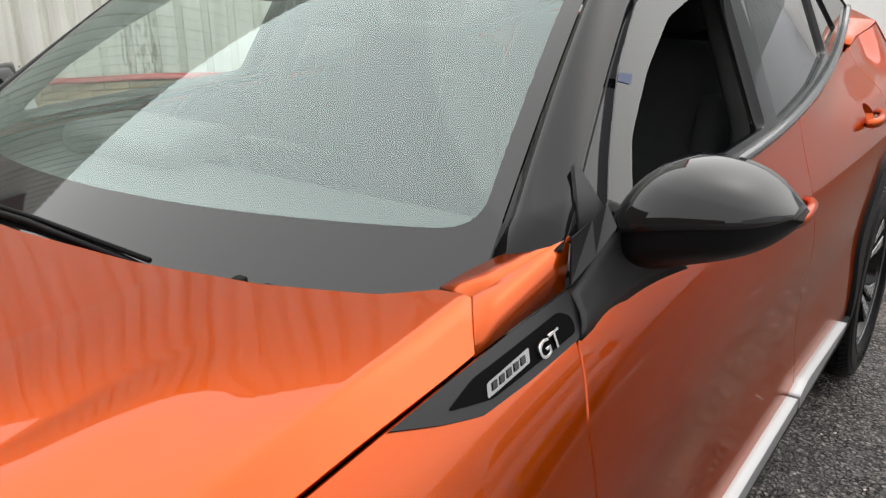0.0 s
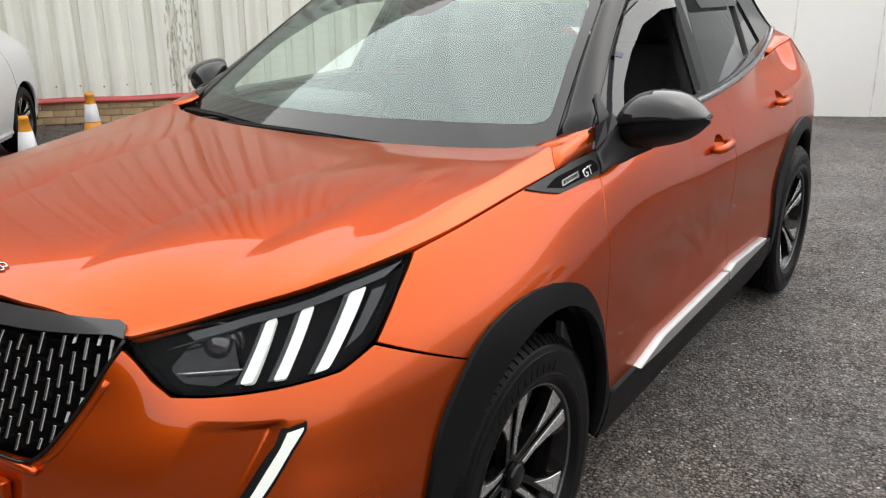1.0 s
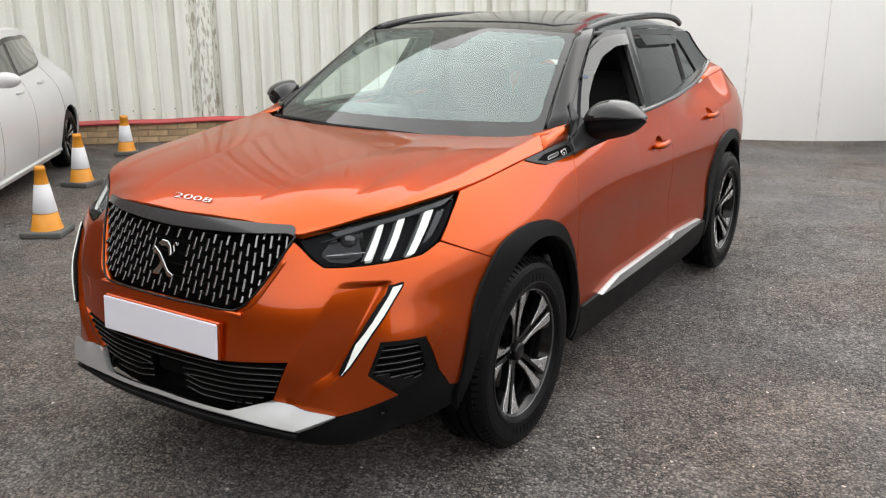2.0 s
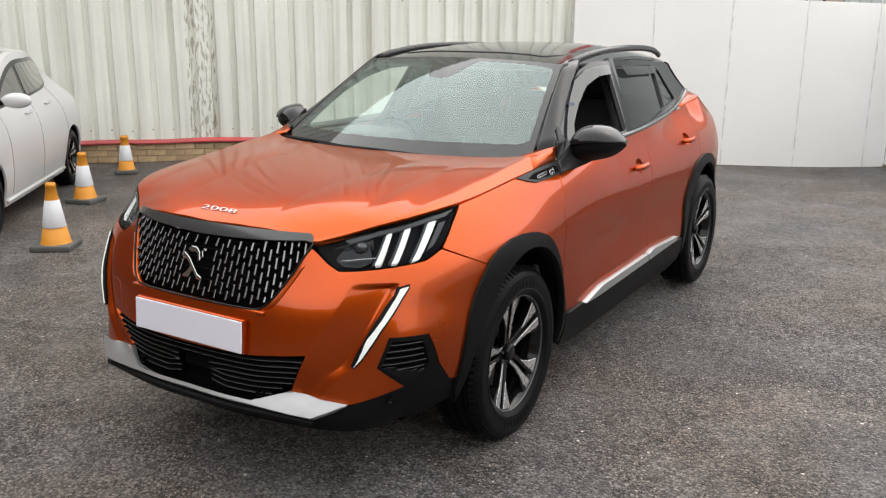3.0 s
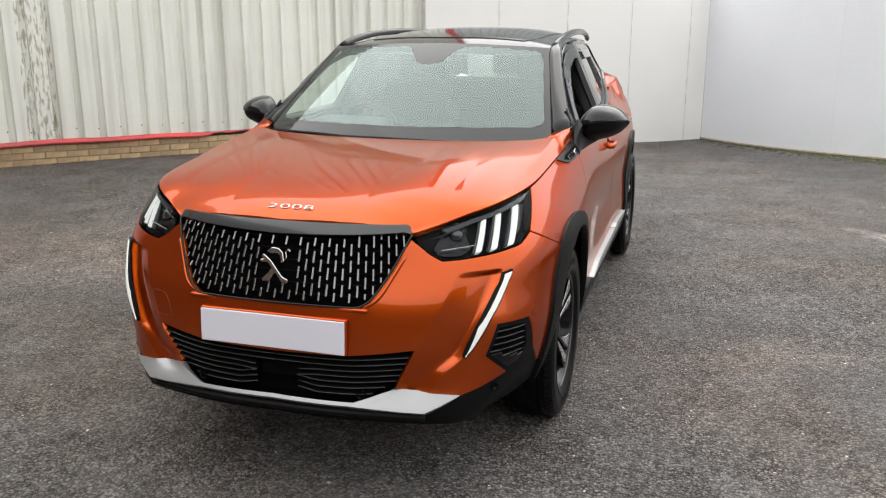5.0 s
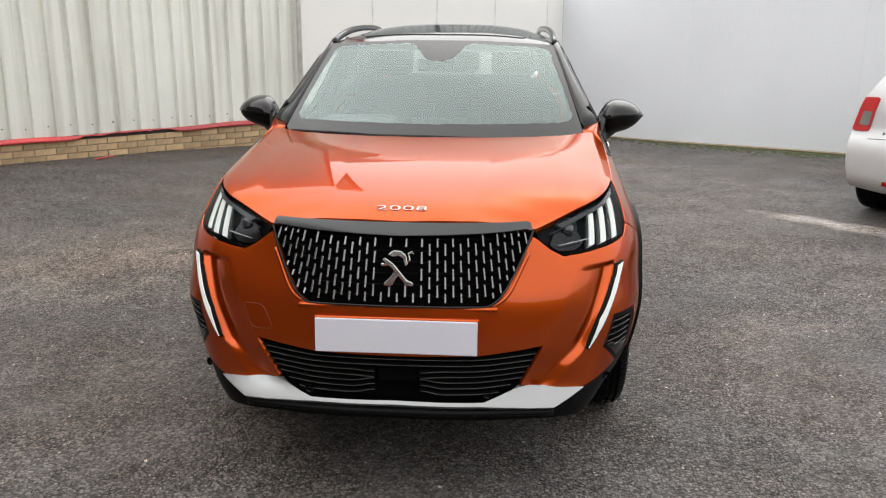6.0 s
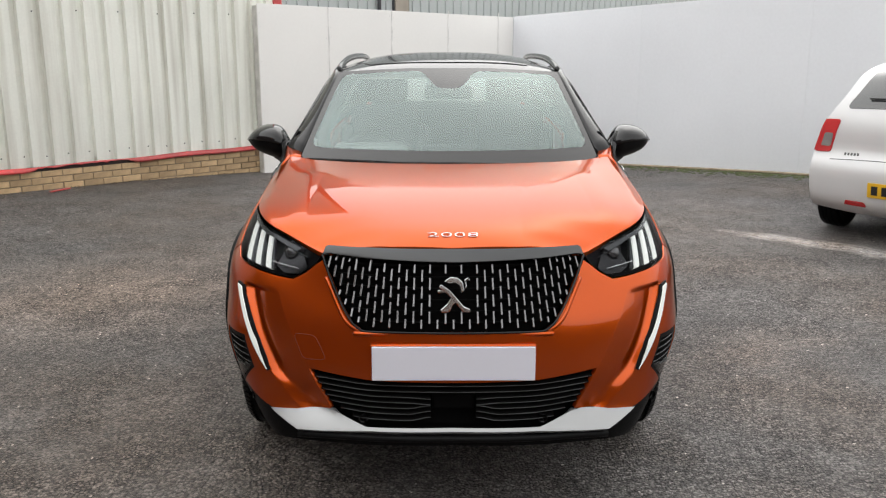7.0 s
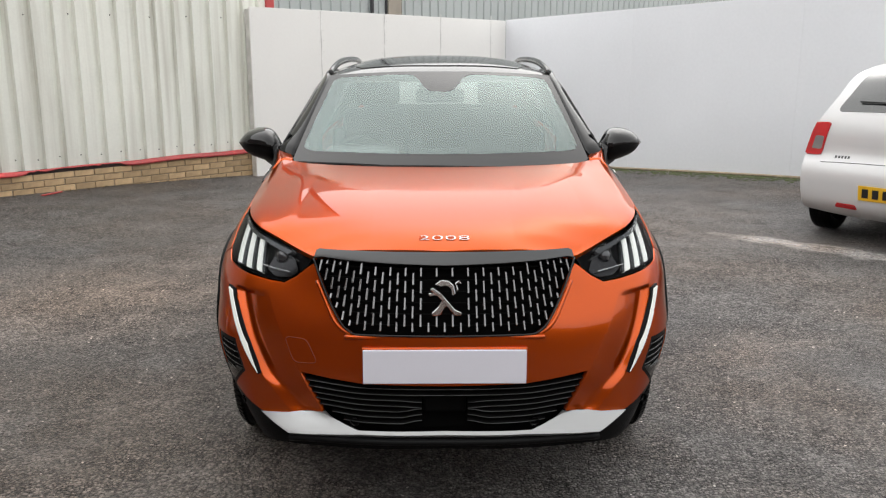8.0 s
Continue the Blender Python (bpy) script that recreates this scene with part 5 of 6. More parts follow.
for sg in (1, -1):
    flip = sg < 0
    # windscreen pillar
    rows = []
    for k in range(9):
        t = k / 8
        a = screen(np.array([1.0]), np.array([t]))[0] + np.array([0.003, 0.0, 0.001])
        b = flank(np.array([1.385 + 0.63 * t**0.95]), np.array([1.108 + 0.342 * t]))[0]
        mid = 0.5 * (a + b) + np.array([0.007, -0.005, 0.006])
        rows.append([a, 0.6 * a + 0.4 * mid + np.array([0.002, -0.002, 0.002]), mid, 0.4 * mid + 0.6 * b + np.array([0.002, 0, 0.002]), b])
    g = np.array(rows)
    g[..., 0] *= sg
    sheet("front_pillar", g if sg < 0 else g[:, ::-1], PILLAR_BLACK, car, "gloss black windscreen pillar", thick=0.01)
    # door frames: black surround with its openings
    frame_out = [(1.40, 1.112), (1.60, 1.222), (1.80, 1.335), (1.95, 1.402), (2.13, 1.440), (2.55, 1.434), (3.0, 1.420), (3.3, 1.403), (3.60, 1.390), (3.685, 1.372), (3.69, 1.345), (3.74, 1.293), (3.81, 1.241), (3.875, 1.203), (3.86, 1.191), (3.70, 1.162), (3.56, 1.141), (3.36, 1.122), (3.13, 1.108), (2.90, 1.100), (2.70, 1.094), (2.20, 1.080), (1.60, 1.082)]
    front_open = rounded([(1.535, 1.120), (1.61, 1.190), (1.73, 1.280), (1.865, 1.354), (2.01, 1.391), (2.14, 1.403), (2.325, 1.405), (2.235, 1.105), (1.56, 1.098)], 0.02)
    rear_open = rounded([(2.44, 1.410), (3.19, 1.386), (3.20, 1.328), (3.10, 1.146), (2.75, 1.118), (2.315, 1.102)], 0.02)
    quarter_open = rounded([(3.24, 1.368), (3.33, 1.352), (3.475, 1.174), (3.14, 1.152)], 0.015)
    skin("window_frame", frame_out, flank, PILLAR_BLACK, car, "gloss black window surround", step=0.04, depth=0.03, holes=[front_open, rear_open, quarter_open], mirror=flip)
    skin("rear_door_glass", rear_open, flank, PRIVACY, car, "dark privacy glass", step=0.05, lift=-0.012, depth=0, mirror=flip)
    skin("quarter_glass", quarter_open, flank, PRIVACY, car, "dark quarter glass", step=0.05, lift=-0.008, depth=0, mirror=flip)
    if flip:
        skin("front_door_glass", front_open, flank, SIDE_GLASS, car, "closed front window", step=0.05, lift=-0.012, depth=0, mirror=True).visible_shadow = False
    # bright belt strip
    belt = [(1.62, 1.087), (2.20, 1.086), (2.70, 1.100), (3.13, 1.115), (3.36, 1.129), (3.56, 1.148), (3.70, 1.168), (3.81, 1.189), (3.87, 1.203)]
    line = np.array([flank(np.array([y]), np.array([z]))[0] + np.array([0.006, 0, 0]) for y, z in belt])
    line = spline(np.arange(len(belt)), line)(np.linspace(0, len(belt) - 1, 30))
    line[:, 0] *= sg
    tube("belt_strip", line, 0.0115, GREY_TRIM, car, "dark bright-edged belt strip", 8)
    # wind deflectors
    defl = [(1.50, 1.112), (1.585, 1.185), (1.71, 1.280), (1.85, 1.362), (2.005, 1.402), (2.15, 1.414), (2.325, 1.415), (2.31, 1.370), (2.141, 1.366), (1.957, 1.330), (1.80, 1.262), (1.66, 1.185), (1.585, 1.115)]
    skin("wind_deflector", rounded(defl, 0.015), flank, SMOKED, car, "smoked acrylic wind deflector", step=0.03, lift=0.010, depth=0.003, mirror=flip)
    skin("wind_deflector", rounded([(2.50, 1.405), (3.256, 1.375), (3.19, 1.335), (2.55, 1.354)], 0.012), flank, SMOKED, car, "smoked acrylic wind deflector", step=0.03, lift=0.010, depth=0.003, mirror=flip)
    if not flip:
        skin("sticker", [(1.683, 1.262), (1.70, 1.271), (1.742, 1.264), (1.72, 1.252)], flank, mat("blue_sticker", (0.010, 0.025, 0.09), 0.4), car, "small blue sticker on the deflector", step=0.02, lift=0.0115, depth=0.001)
    # roof rail
    ys = np.array([1.94, 1.99, 2.08, 2.25, 2.6, 3.0, 3.22, 3.32, 3.38])
    zs = np.array([1.434, 1.446, 1.459, 1.476, 1.491, 1.488, 1.475, 1.459, 1.440])
    line = np.stack([sg * (0.560 - 0.006 * np.sin((ys - 1.94) * 2.2) - 0.045 * smooth(2.3, 3.5, ys)), ys, zs], 1)
    line = spline(np.r_[0, np.cumsum(np.linalg.norm(np.diff(line, axis=0), axis=1))], line)(np.linspace(0, np.linalg.norm(np.diff(line, axis=0), axis=1).sum(), 40))
    tube("roof_rail", line, 0.0145, BLACK_GLOSS, car, "gloss black roof rail", 10, 1.2)

# arches, sills
for sg in (1, -1):
    flip = sg < 0
    for shift in (0, REAR):
        poly = [(s + shift, z) for s, z in ARCH_ROUND] + [(1.925 + shift, 0.27)] + [(s + shift, z) for s, z in ARCH_IN] + [(1.066 + shift, 0.345)]
        skin("wheel_arch_trim", poly, lower, BLACK_SOFT, car, "textured black wheel arch trim", step=0.02, lift=0.012, depth=0.03, mirror=flip)
        # wheel well
        y = plan(1.504 + shift)[1]
        n = 20
        g = np.zeros((n, 2, 3))
        a = np.linspace(math.radians(2), math.radians(178), n)
        for j, x in enumerate((0.80, 0.42)):
            g[:, j, 0], g[:, j, 1], g[:, j, 2] = sg * x, y - 0.41 * np.cos(a), 0.335 + 0.445 * np.sin(a)
        sheet("wheel_well", g, BLACK_DEEP, car)
        part("well_wall", box(0.40, y - 0.44, 0.2, 0.42, y + 0.44, 0.80), BLACK_DEEP, car, keep=True).data.transform(Matrix.Diagonal((sg, 1, 1, 1)))
    SILL = [(1.935, 0.388), (2.13, 0.392), (3.63, 0.392), (3.68, 0.25), (3.55, 0.215), (2.1, 0.215), (1.95, 0.24)]
    skin("sill", SILL, lower, BLACK_SOFT, car, "textured black sill", step=0.05, lift=0.014, depth=0.05, mirror=flip)
    skin("sill_strip", rounded([(2.13, 0.391), (2.32, 0.427), (2.98, 0.434), (2.985, 0.398), (2.28, 0.386)], 0.008), lower, SILVER, car, "silver sill strip", step=0.03, lift=0.026, depth=0.03, mirror=flip)
    skin("sill_strip", rounded([(2.99, 0.434), (3.06, 0.446), (3.50, 0.428), (3.47, 0.412), (3.03, 0.400), (2.995, 0.398)], 0.008), lower, SILVER, car, "silver sill strip", step=0.03, lift=0.028, depth=0.03, mirror=flip)
    # door handles
    for s0, z0 in HANDLES:
        rings = []
        for f, deep in ((1.0, 0.0), (0.96, 0.008), (0.85, 0.020), (0.6, 0.030), (0.3, 0.034), (0.02, 0.035)):
            rings.append([on(s0 + 0.050 * f * math.cos(a), z0 + 0.004 + 0.036 * f * math.sin(a)) * np.array([sg, 1, 1]) - np.array([sg * deep, 0, 0]) for a in np.linspace(0, 2 * math.pi, 21)])
        sheet("handle_recess", rings if sg < 0 else [r[::-1] for r in rings], PAINT, car)
        pts = []
        for k, u in enumerate(np.linspace(-0.09, 0.09, 11)):
            p = on(s0 + u, z0 + 0.002 + 0.03 * u)
            p[0] += 0.006 + 0.026 * (1 - (u / 0.09) ** 4)
            p[0] *= sg
            pts.append(p)
        tube("door_handle", pts, [0.008, 0.011, 0.012, 0.0125, 0.013, 0.013, 0.013, 0.0125, 0.012, 0.011, 0.008], PAINT, car, "", 10, 1.2)

# underside, cabin
part("underbody", box(-0.60, 0.45, 0.20, 0.60, 4.0, 0.30), BLACK_DEEP, car, keep=True)
part("boot_trim", box(-0.58, 3.42, 0.35, 0.58, 4.02, 1.03, 0.02, 1), DASH, car, "black boot lining", keep=True)
part("bulkhead", box(-0.70, 1.10, 0.28, 0.70, 1.22, 1.02), BLACK_DEEP, car, keep=True)
part("cabin_floor", box(-0.74, 1.2, 0.30, 0.74, 4.0, 0.34), DASH, car, keep=True)
for sg in (1, -1):
    bm = box(0.725, 1.25, 0.32, 0.75, 2.62, 1.05, 0.005, 1)
    part("rear_trim", box(0.500, 3.42, 1.0, 0.520, 3.80, 1.16, 0.004, 1), DASH, car, keep=True).data.transform(Matrix.Diagonal((sg, 1, 1, 1)))
    part("door_card", bm, DASH, car, "black door lining", keep=True).data.transform(Matrix.Diagonal((sg, 1, 1, 1)))
    p0, p1 = flank(np.array([2.29]), np.array([1.10]))[0], flank(np.array([2.39]), np.array([1.43]))[0]
    tube("centre_pillar", [(sg * (p0[0] - 0.05), p0[1] + 0.04, 0.5), (sg * (p0[0] - 0.05), p0[1] + 0.03, 1.08), (sg * (p1[0] - 0.04), p1[1] + 0.02, 1.43)], 0.045, DASH, car, "black pillar lining", 8, 1.0)
dash_rows = []
for u in np.linspace(-1, 1, 15):
    x = 0.70 * u
    dash_rows.append([(x, 1.20 + 0.16 * u * u, 1.035), (x, 1.45, 1.045 - 0.015 * u * u), (x, 1.62, 1.035), (x, 1.70, 1.0), (x, 1.72, 0.93), (x, 1.68, 0.80), (x, 1.62, 0.55)])
sheet("dashboard", np.array(dash_rows), DASH, car, "black dashboard", thick=0.02)
part("instrument_hood", box(-0.56, 1.52, 1.03, -0.20, 1.72, 1.10, 0.03, 3), DASH, car, soft=True, keep=True)
part("centre_display", box(-0.14, 1.66, 0.99, 0.14, 1.69, 1.09, 0.008, 2), BLACK_GLOSS, car, "black display", keep=True)
ring = [(-0.38 + 0.17 * math.cos(a), 1.80 + 0.05 * math.sin(a), 0.98 + 0.155 * math.sin(a)) for a in np.linspace(0, 2 * math.pi, 37)]
tube("steering_wheel", ring, 0.016, BLACK_SOFT, car, "black steering wheel", 8)
part("steering_boss", box(-0.45, 1.74, 0.92, -0.31, 1.80, 1.03, 0.02, 2), BLACK_SOFT, car, keep=True)
part("camera_pod", box(-0.075, 1.77, 1.315, 0.075, 1.87, 1.375, 0.02, 2), BLACK_SOFT, car, "black camera pod behind the screen", keep=True)
part("inner_mirror", box(-0.12, 1.80, 1.30, 0.12, 1.825, 1.365, 0.012, 2), BLACK_GLOSS, car, keep=True)
part("headlining", box(-0.50, 1.92, 1.395, 0.50, 3.5, 1.405), mat("headlining", (0.30, 0.30, 0.29), 0.9), car, "pale headlining", keep=True)


def seat(x, y, wide, tall):
    part("seat", box(x - wide / 2, y - 0.28, 0.45, x + wide / 2, y + 0.26, 0.66, 0.06, 3), FABRIC, car, "dark fabric seat", soft=True, keep=True)
    bm = box(-wide / 2, -0.07, 0, wide / 2, 0.07, tall, 0.055, 3)
    for v in bm.verts:
        v.co.x *= 1 - 0.22 * max(0, v.co.z / tall) ** 2
    bm.transform(Matrix.Translation((x, y + 0.25, 0.62)) @ pose(0, 0, 0, -16))
    part("seat_back", bm, FABRIC, car, "dark fabric seat back with pale stitching", soft=True, keep=True)
    for side in (-1, 1):
        bm = box(-0.035, -0.11, 0.05, 0.035, 0.05, tall * 0.8, 0.03, 3)
        bm.transform(Matrix.Translation((x + side * (wide / 2 - 0.045), y + 0.22, 0.62)) @ pose(0, 0, 0, -16, 0, side * -10))
        part("bolster", bm, FABRIC, car, soft=True, keep=True)
    bm = box(-0.13, -0.05, 0, 0.13, 0.05, 0.19, 0.045, 3)
    bm.transform(Matrix.Translation((x, y + 0.25 + 0.30 * tall, 0.62 + tall * 0.98)) @ pose(0, 0, 0, -8))
    part("headrest", bm, FABRIC, car, soft=True, keep=True)


seat(0.36, 2.18, 0.50, 0.62)
seat(-0.36, 2.18, 0.50, 0.62)
seat(0.0, 3.05, 1.25, 0.58)

# wipers
for a, b in (((-0.34, 1.146, 1.080), (0.25, 1.130, 1.076)), ((-0.64, 1.255, 1.082), (-0.20, 1.152, 1.078))):
    a, b = np.array(a) - (0, 0, 0.013), np.array(b) - (0, 0, 0.013)
    tube("wiper", [a, 0.5 * (a + b) + np.array([0, 0.006, 0.004]), b], [0.008, 0.006, 0.003], BLACK_SOFT, car, "black wiper arm and blade", 8)
    tube("wiper_blade", [a + np.array([0, 0.016, 0.005]), 0.5 * (a + b) + np.array([0, 0.020, 0.006]), b + np.array([0, 0.014, 0.004])], 0.004, BLACK_SOFT, car, "", 6)
for x in (0.41, 0.46):
    part("washer_nozzle", box(x - 0.009, 1.150, 1.056, x + 0.009, 1.166, 1.074, 0.004, 2), BLACK_SOFT, car, keep=True)


# mirrors
def mirror_pod(sg):
    """A rounded shell that points outwards, flat at the back."""
    n, r = 26, 22
    xs = np.linspace(0, 1, n)
    top = spline((0, 0.12, 0.35, 0.6, 0.85, 1.0), (1.105, 1.158, 1.192, 1.188, 1.160, 1.122))
    low = spline((0, 0.12, 0.35, 0.6, 0.85, 1.0), (1.080, 1.042, 1.036, 1.050, 1.078, 1.112))
    front = spline((0, 0.15, 0.4, 0.7, 0.9, 1.0), (1.500, 1.470, 1.468, 1.500, 1.560, 1.622))
    back = spline((0, 0.5, 1.0), (1.560, 1.615, 1.650))
    crease = spline((0, 0.3, 0.7, 1.0), (1.100, 1.122, 1.130, 1.126))
    shell, under = [], []
    for t in xs:
        x = 0.752 + 0.218 * t
        zt, zl, yf, yb, zc = float(top(t)), float(low(t)), float(front(t)), float(back(t)), float(crease(t))
        zc = min(max(zc, zl + 0.004), zt - 0.004)
        upper, lower_half = [], []
        for k in range(r):
            w = 0.5 * math.pi * k / (r - 1)
            upper.append((sg * x, yb - (yb - yf) * math.sin(w) ** 0.80, zc + (zt - zc) * math.cos(w) ** 0.85))
            v = k / (r - 1)
            lower_half.append((sg * x, yf + 0.007 + (yb - yf - 0.007) * v**1.9, zc - 0.002 - (zc - zl) * v**0.62))
        shell.append(upper)
        under.append(lower_half)
    pod = sheet("door_mirror", shell if sg > 0 else shell[::-1], MIRROR_BLACK, car, "gloss black door mirror")
    pod.modifiers.new("thickness", "SOLIDIFY").thickness = 0.004
    lowp = np.array(under)
    sheet("lower_shell", lowp if sg > 0 else lowp[::-1], BLACK_SOFT, pod, "black lower shell")
    back_rows = [[r_[0], np.array(u_[-1])] for r_, u_ in zip(shell, under)]
    glass_rows = np.array([[0.94 * np.array(a) + 0.06 * np.array(b) + np.array([0, -0.012, 0]), 0.06 * np.array(a) + 0.94 * np.array(b) + np.array([0, -0.012, 0])] for a, b in back_rows])
    sheet("mirror_glass", glass_rows, CHROME, pod, "mirror glass")
    # foot that sweeps from the badge panel to the shell
    off = np.array([0.006, 0, 0])
    top_line = [on(1.944, 1.056) + off, np.array((0.762, 1.425, 1.080)), np.array((0.775, 1.464, 1.116)), np.array((0.800, 1.505, 1.105))]
    foot_line = [on(1.916, 1.005) + off, np.array((0.784, 1.460, 1.004)), np.array((0.800, 1.545, 1.016)), np.array((0.840, 1.580, 1.038))]
    t5 = np.linspace(0, 3, 13)
    up_s, lo_s = spline(np.arange(4), np.array(top_line))(t5), spline(np.arange(4), np.array(foot_line))(t5)
    g = np.array([[a * (1 - v) + b * v + np.array([0.010 * math.sin(math.pi * v) * (1 - n / 12), 0, 0]) for v in np.linspace(0, 1, 6)] for n, (a, b) in enumerate(zip(up_s, lo_s))])
    g[..., 0] *= sg
    sheet("mirror_foot", g if sg < 0 else g[:, ::-1], SATIN, pod, "satin black foot", thick=0.004)
    g = np.array([[(0.747, 1.404, 1.117), (0.752, 1.450, 1.128), (0.752, 1.492, 1.139)], [(0.755, 1.388, 1.060), (0.768, 1.43, 1.088), (0.779, 1.468, 1.117)]])
    g[..., 0] *= sg
    bracket = sheet("mirror_bracket", g if sg < 0 else g[:, ::-1], SATIN, pod, "satin black bracket", thick=0.004)
    bracket.data.polygons.foreach_set("use_smooth", [False] * len(bracket.data.polygons))
    tri = flank(np.array([1.435, 1.488, 1.498, 1.520]), np.array([1.116, 1.186, 1.188, 1.116])) + np.array([0.003, 0, 0])
    g = np.array([[tri[0], tri[1]], [tri[3], tri[2]]])
    g[..., 0] *= sg
    sail = sheet("corner_panel", g if sg > 0 else g[::-1], SATIN, car, "satin black corner panel", thick=0.006)
    sail.data.polygons.foreach_set("use_smooth", [False] * len(sail.data.polygons))


mirror_pod(1)
mirror_pod(-1)


# wheels
def tyre_profile():
    out = [(0.234, -0.090), (0.252, -0.104), (0.300, -0.108), (0.328, -0.100), (0.340, -0.090)]
    for groove in (-0.045, 0.0, 0.045):
        out += [(0.345, groove - 0.007), (0.337, groove - 0.005), (0.337, groove + 0.005), (0.345, groove + 0.007)]
    return out + [(0.340, 0.090), (0.328, 0.100), (0.318, 0.1045), (0.316, 0.1065), (0.300, 0.108), (0.266, 0.1065), (0.262, 0.1085), (0.252, 0.106), (0.242, 0.098), (0.234, 0.090)]


WHEEL = {}


def make_wheel_meshes():
    def keep(name, bm, material, soft=False):
        me = bpy.data.meshes.new(name)
        bm.to_mesh(me)
        bm.free()
        me.materials.append(material)
        if soft:
            me.polygons.foreach_set("use_smooth", [True] * len(me.polygons))
        WHEEL[name] = me

    keep("tyre", lathe(tyre_profile(), 96, "x"), RUBBER)
    bm = bmesh.new()
    for k in range(84):
        a = 2 * math.pi * k / 84
        for side in (-1, 1):
            bmesh.ops.create_cube(bm, size=1, matrix=pose(0, 0, 0, math.degrees(a + 0.02 * side)) @ Matrix.Translation((side * 0.084, 0, 0.3405)) @ pose(0, 0, 0, 0, side * 38, 0) @ Matrix.Diagonal((0.030, 0.0165, 0.011, 1)))
        for x in (-0.0225, 0.0225):
            bmesh.ops.create_cube(bm, size=1, matrix=pose(0, 0, 0, math.degrees(a)) @ Matrix.Translation((x, 0, 0.3435)) @ pose(0, 0, 0, 0, 0, 25) @ Matrix.Diagonal((0.026, 0.0135, 0.006, 1)))
    keep("tread", bm, RUBBER)
    bm = bmesh.new()
    for first, count, r in ((-30, 11, 0.285), (150, 8, 0.285)):
        for k in range(count):
            bmesh.ops.create_cube(bm, size=1, matrix=pose(0, 0, 0, first + 6 * k) @ Matrix.Translation((0.1078, 0, r)) @ Matrix.Diagonal((0.002, 0.018, 0.024 if k % 3 else 0.030, 1)))
    keep("marks", bm, RUBBER)
    keep("rim", lathe([(0.150, -0.085), (0.212, -0.088), (0.224, -0.092), (0.224, -0.085), (0.200, -0.06), (0.196, 0.03), (0.208, 0.068), (0.216, 0.084), (0.222, 0.090), (0.227, 0.092), (0.228, 0.088), (0.224, 0.08)], 72, "x"), BLACK_GLOSS, True)
    keep("rim_lip", lathe([(0.2185, 0.0875), (0.2195, 0.0905), (0.2225, 0.0925), (0.224, 0.0918)], 72, "x"), GREY_TRIM, True)
    keep("brake_disc", lathe([(0.05, -0.02), (0.05, 0.0), (0.148, 0.0), (0.150, -0.01), (0.148, -0.02), (0.05, -0.02)], 48, "x"), mat("disc_steel", (0.20, 0.19, 0.18), 0.4, 0.8, 0.2, 8, 100), True)
    keep("hub_cap", lathe([(0.034, 0.052), (0.034, 0.066), (0.030, 0.071), (0.018, 0.073), (0.0005, 0.0735)], 32, "x"), BLACK_GLOSS, True)

    def blade(points, x_in, x_out, depth, material, name):
        """points: (radius, angle in degrees) round the blade's face."""
        bm = bmesh.new()
        front, back = [], []
        for r, a in points:
            t = (r - 0.04) / 0.18
            x = x_in + (x_out - x_in) * t
            c, s = math.cos(math.radians(a)), math.sin(math.radians(a))
            front.append(bm.verts.new((x, r * s, r * c)))
            back.append(bm.verts.new((x - depth, r * s, r * c)))
        bm.faces.new(front)
        bm.faces.new(back[::-1])
        n = len(front)
        for k in range(n):
            j = (k + 1) % n
            bm.faces.new((front[k], back[k], back[j], front[j]))
        bmesh.ops.recalc_face_normals(bm, faces=bm.faces)
        bmesh.ops.bevel(bm, geom=bm.edges[:], offset=0.0015, segments=1, affect="EDGES")
        keep(name, bm, material)

    blade([(0.030, -60), (0.060, -22), (0.120, -15), (0.170, -18), (0.217, -21), (0.218, -4), (0.150, -4), (0.090, -5), (0.034, 0)], 0.050, 0.082, 0.030, BLACK_GLOSS, "spoke_wide")
    blade([(0.034, 0), (0.090, 1.5), (0.150, 1.5), (0.217, 0.5), (0.218, 19), (0.185, 18), (0.150, 14), (0.095, 15.5), (0.060, 27), (0.030, 60)], 0.050, 0.082, 0.030, BLACK_GLOSS, "spoke_slim")
    blade([(0.112, -11), (0.165, -17), (0.2165, -23), (0.2175, -7), (0.165, -8)], 0.0515, 0.0835, 0.004, MACHINED, "face_wide")
    blade([(0.048, 12), (0.090, 5), (0.150, 3.5), (0.2172, 2.5), (0.2168, 12), (0.190, 13.5), (0.150, 12), (0.095, 13), (0.056, 24)], 0.0515, 0.0835, 0.004, MACHINED, "face_slim")

    for name in ("rim", "rim_lip", "spoke_wide", "spoke_slim", "face_wide", "face_slim"):
        WHEEL[name].transform(Matrix.Diagonal((1, 1.053, 1.053, 1)))


make_wheel_meshes()


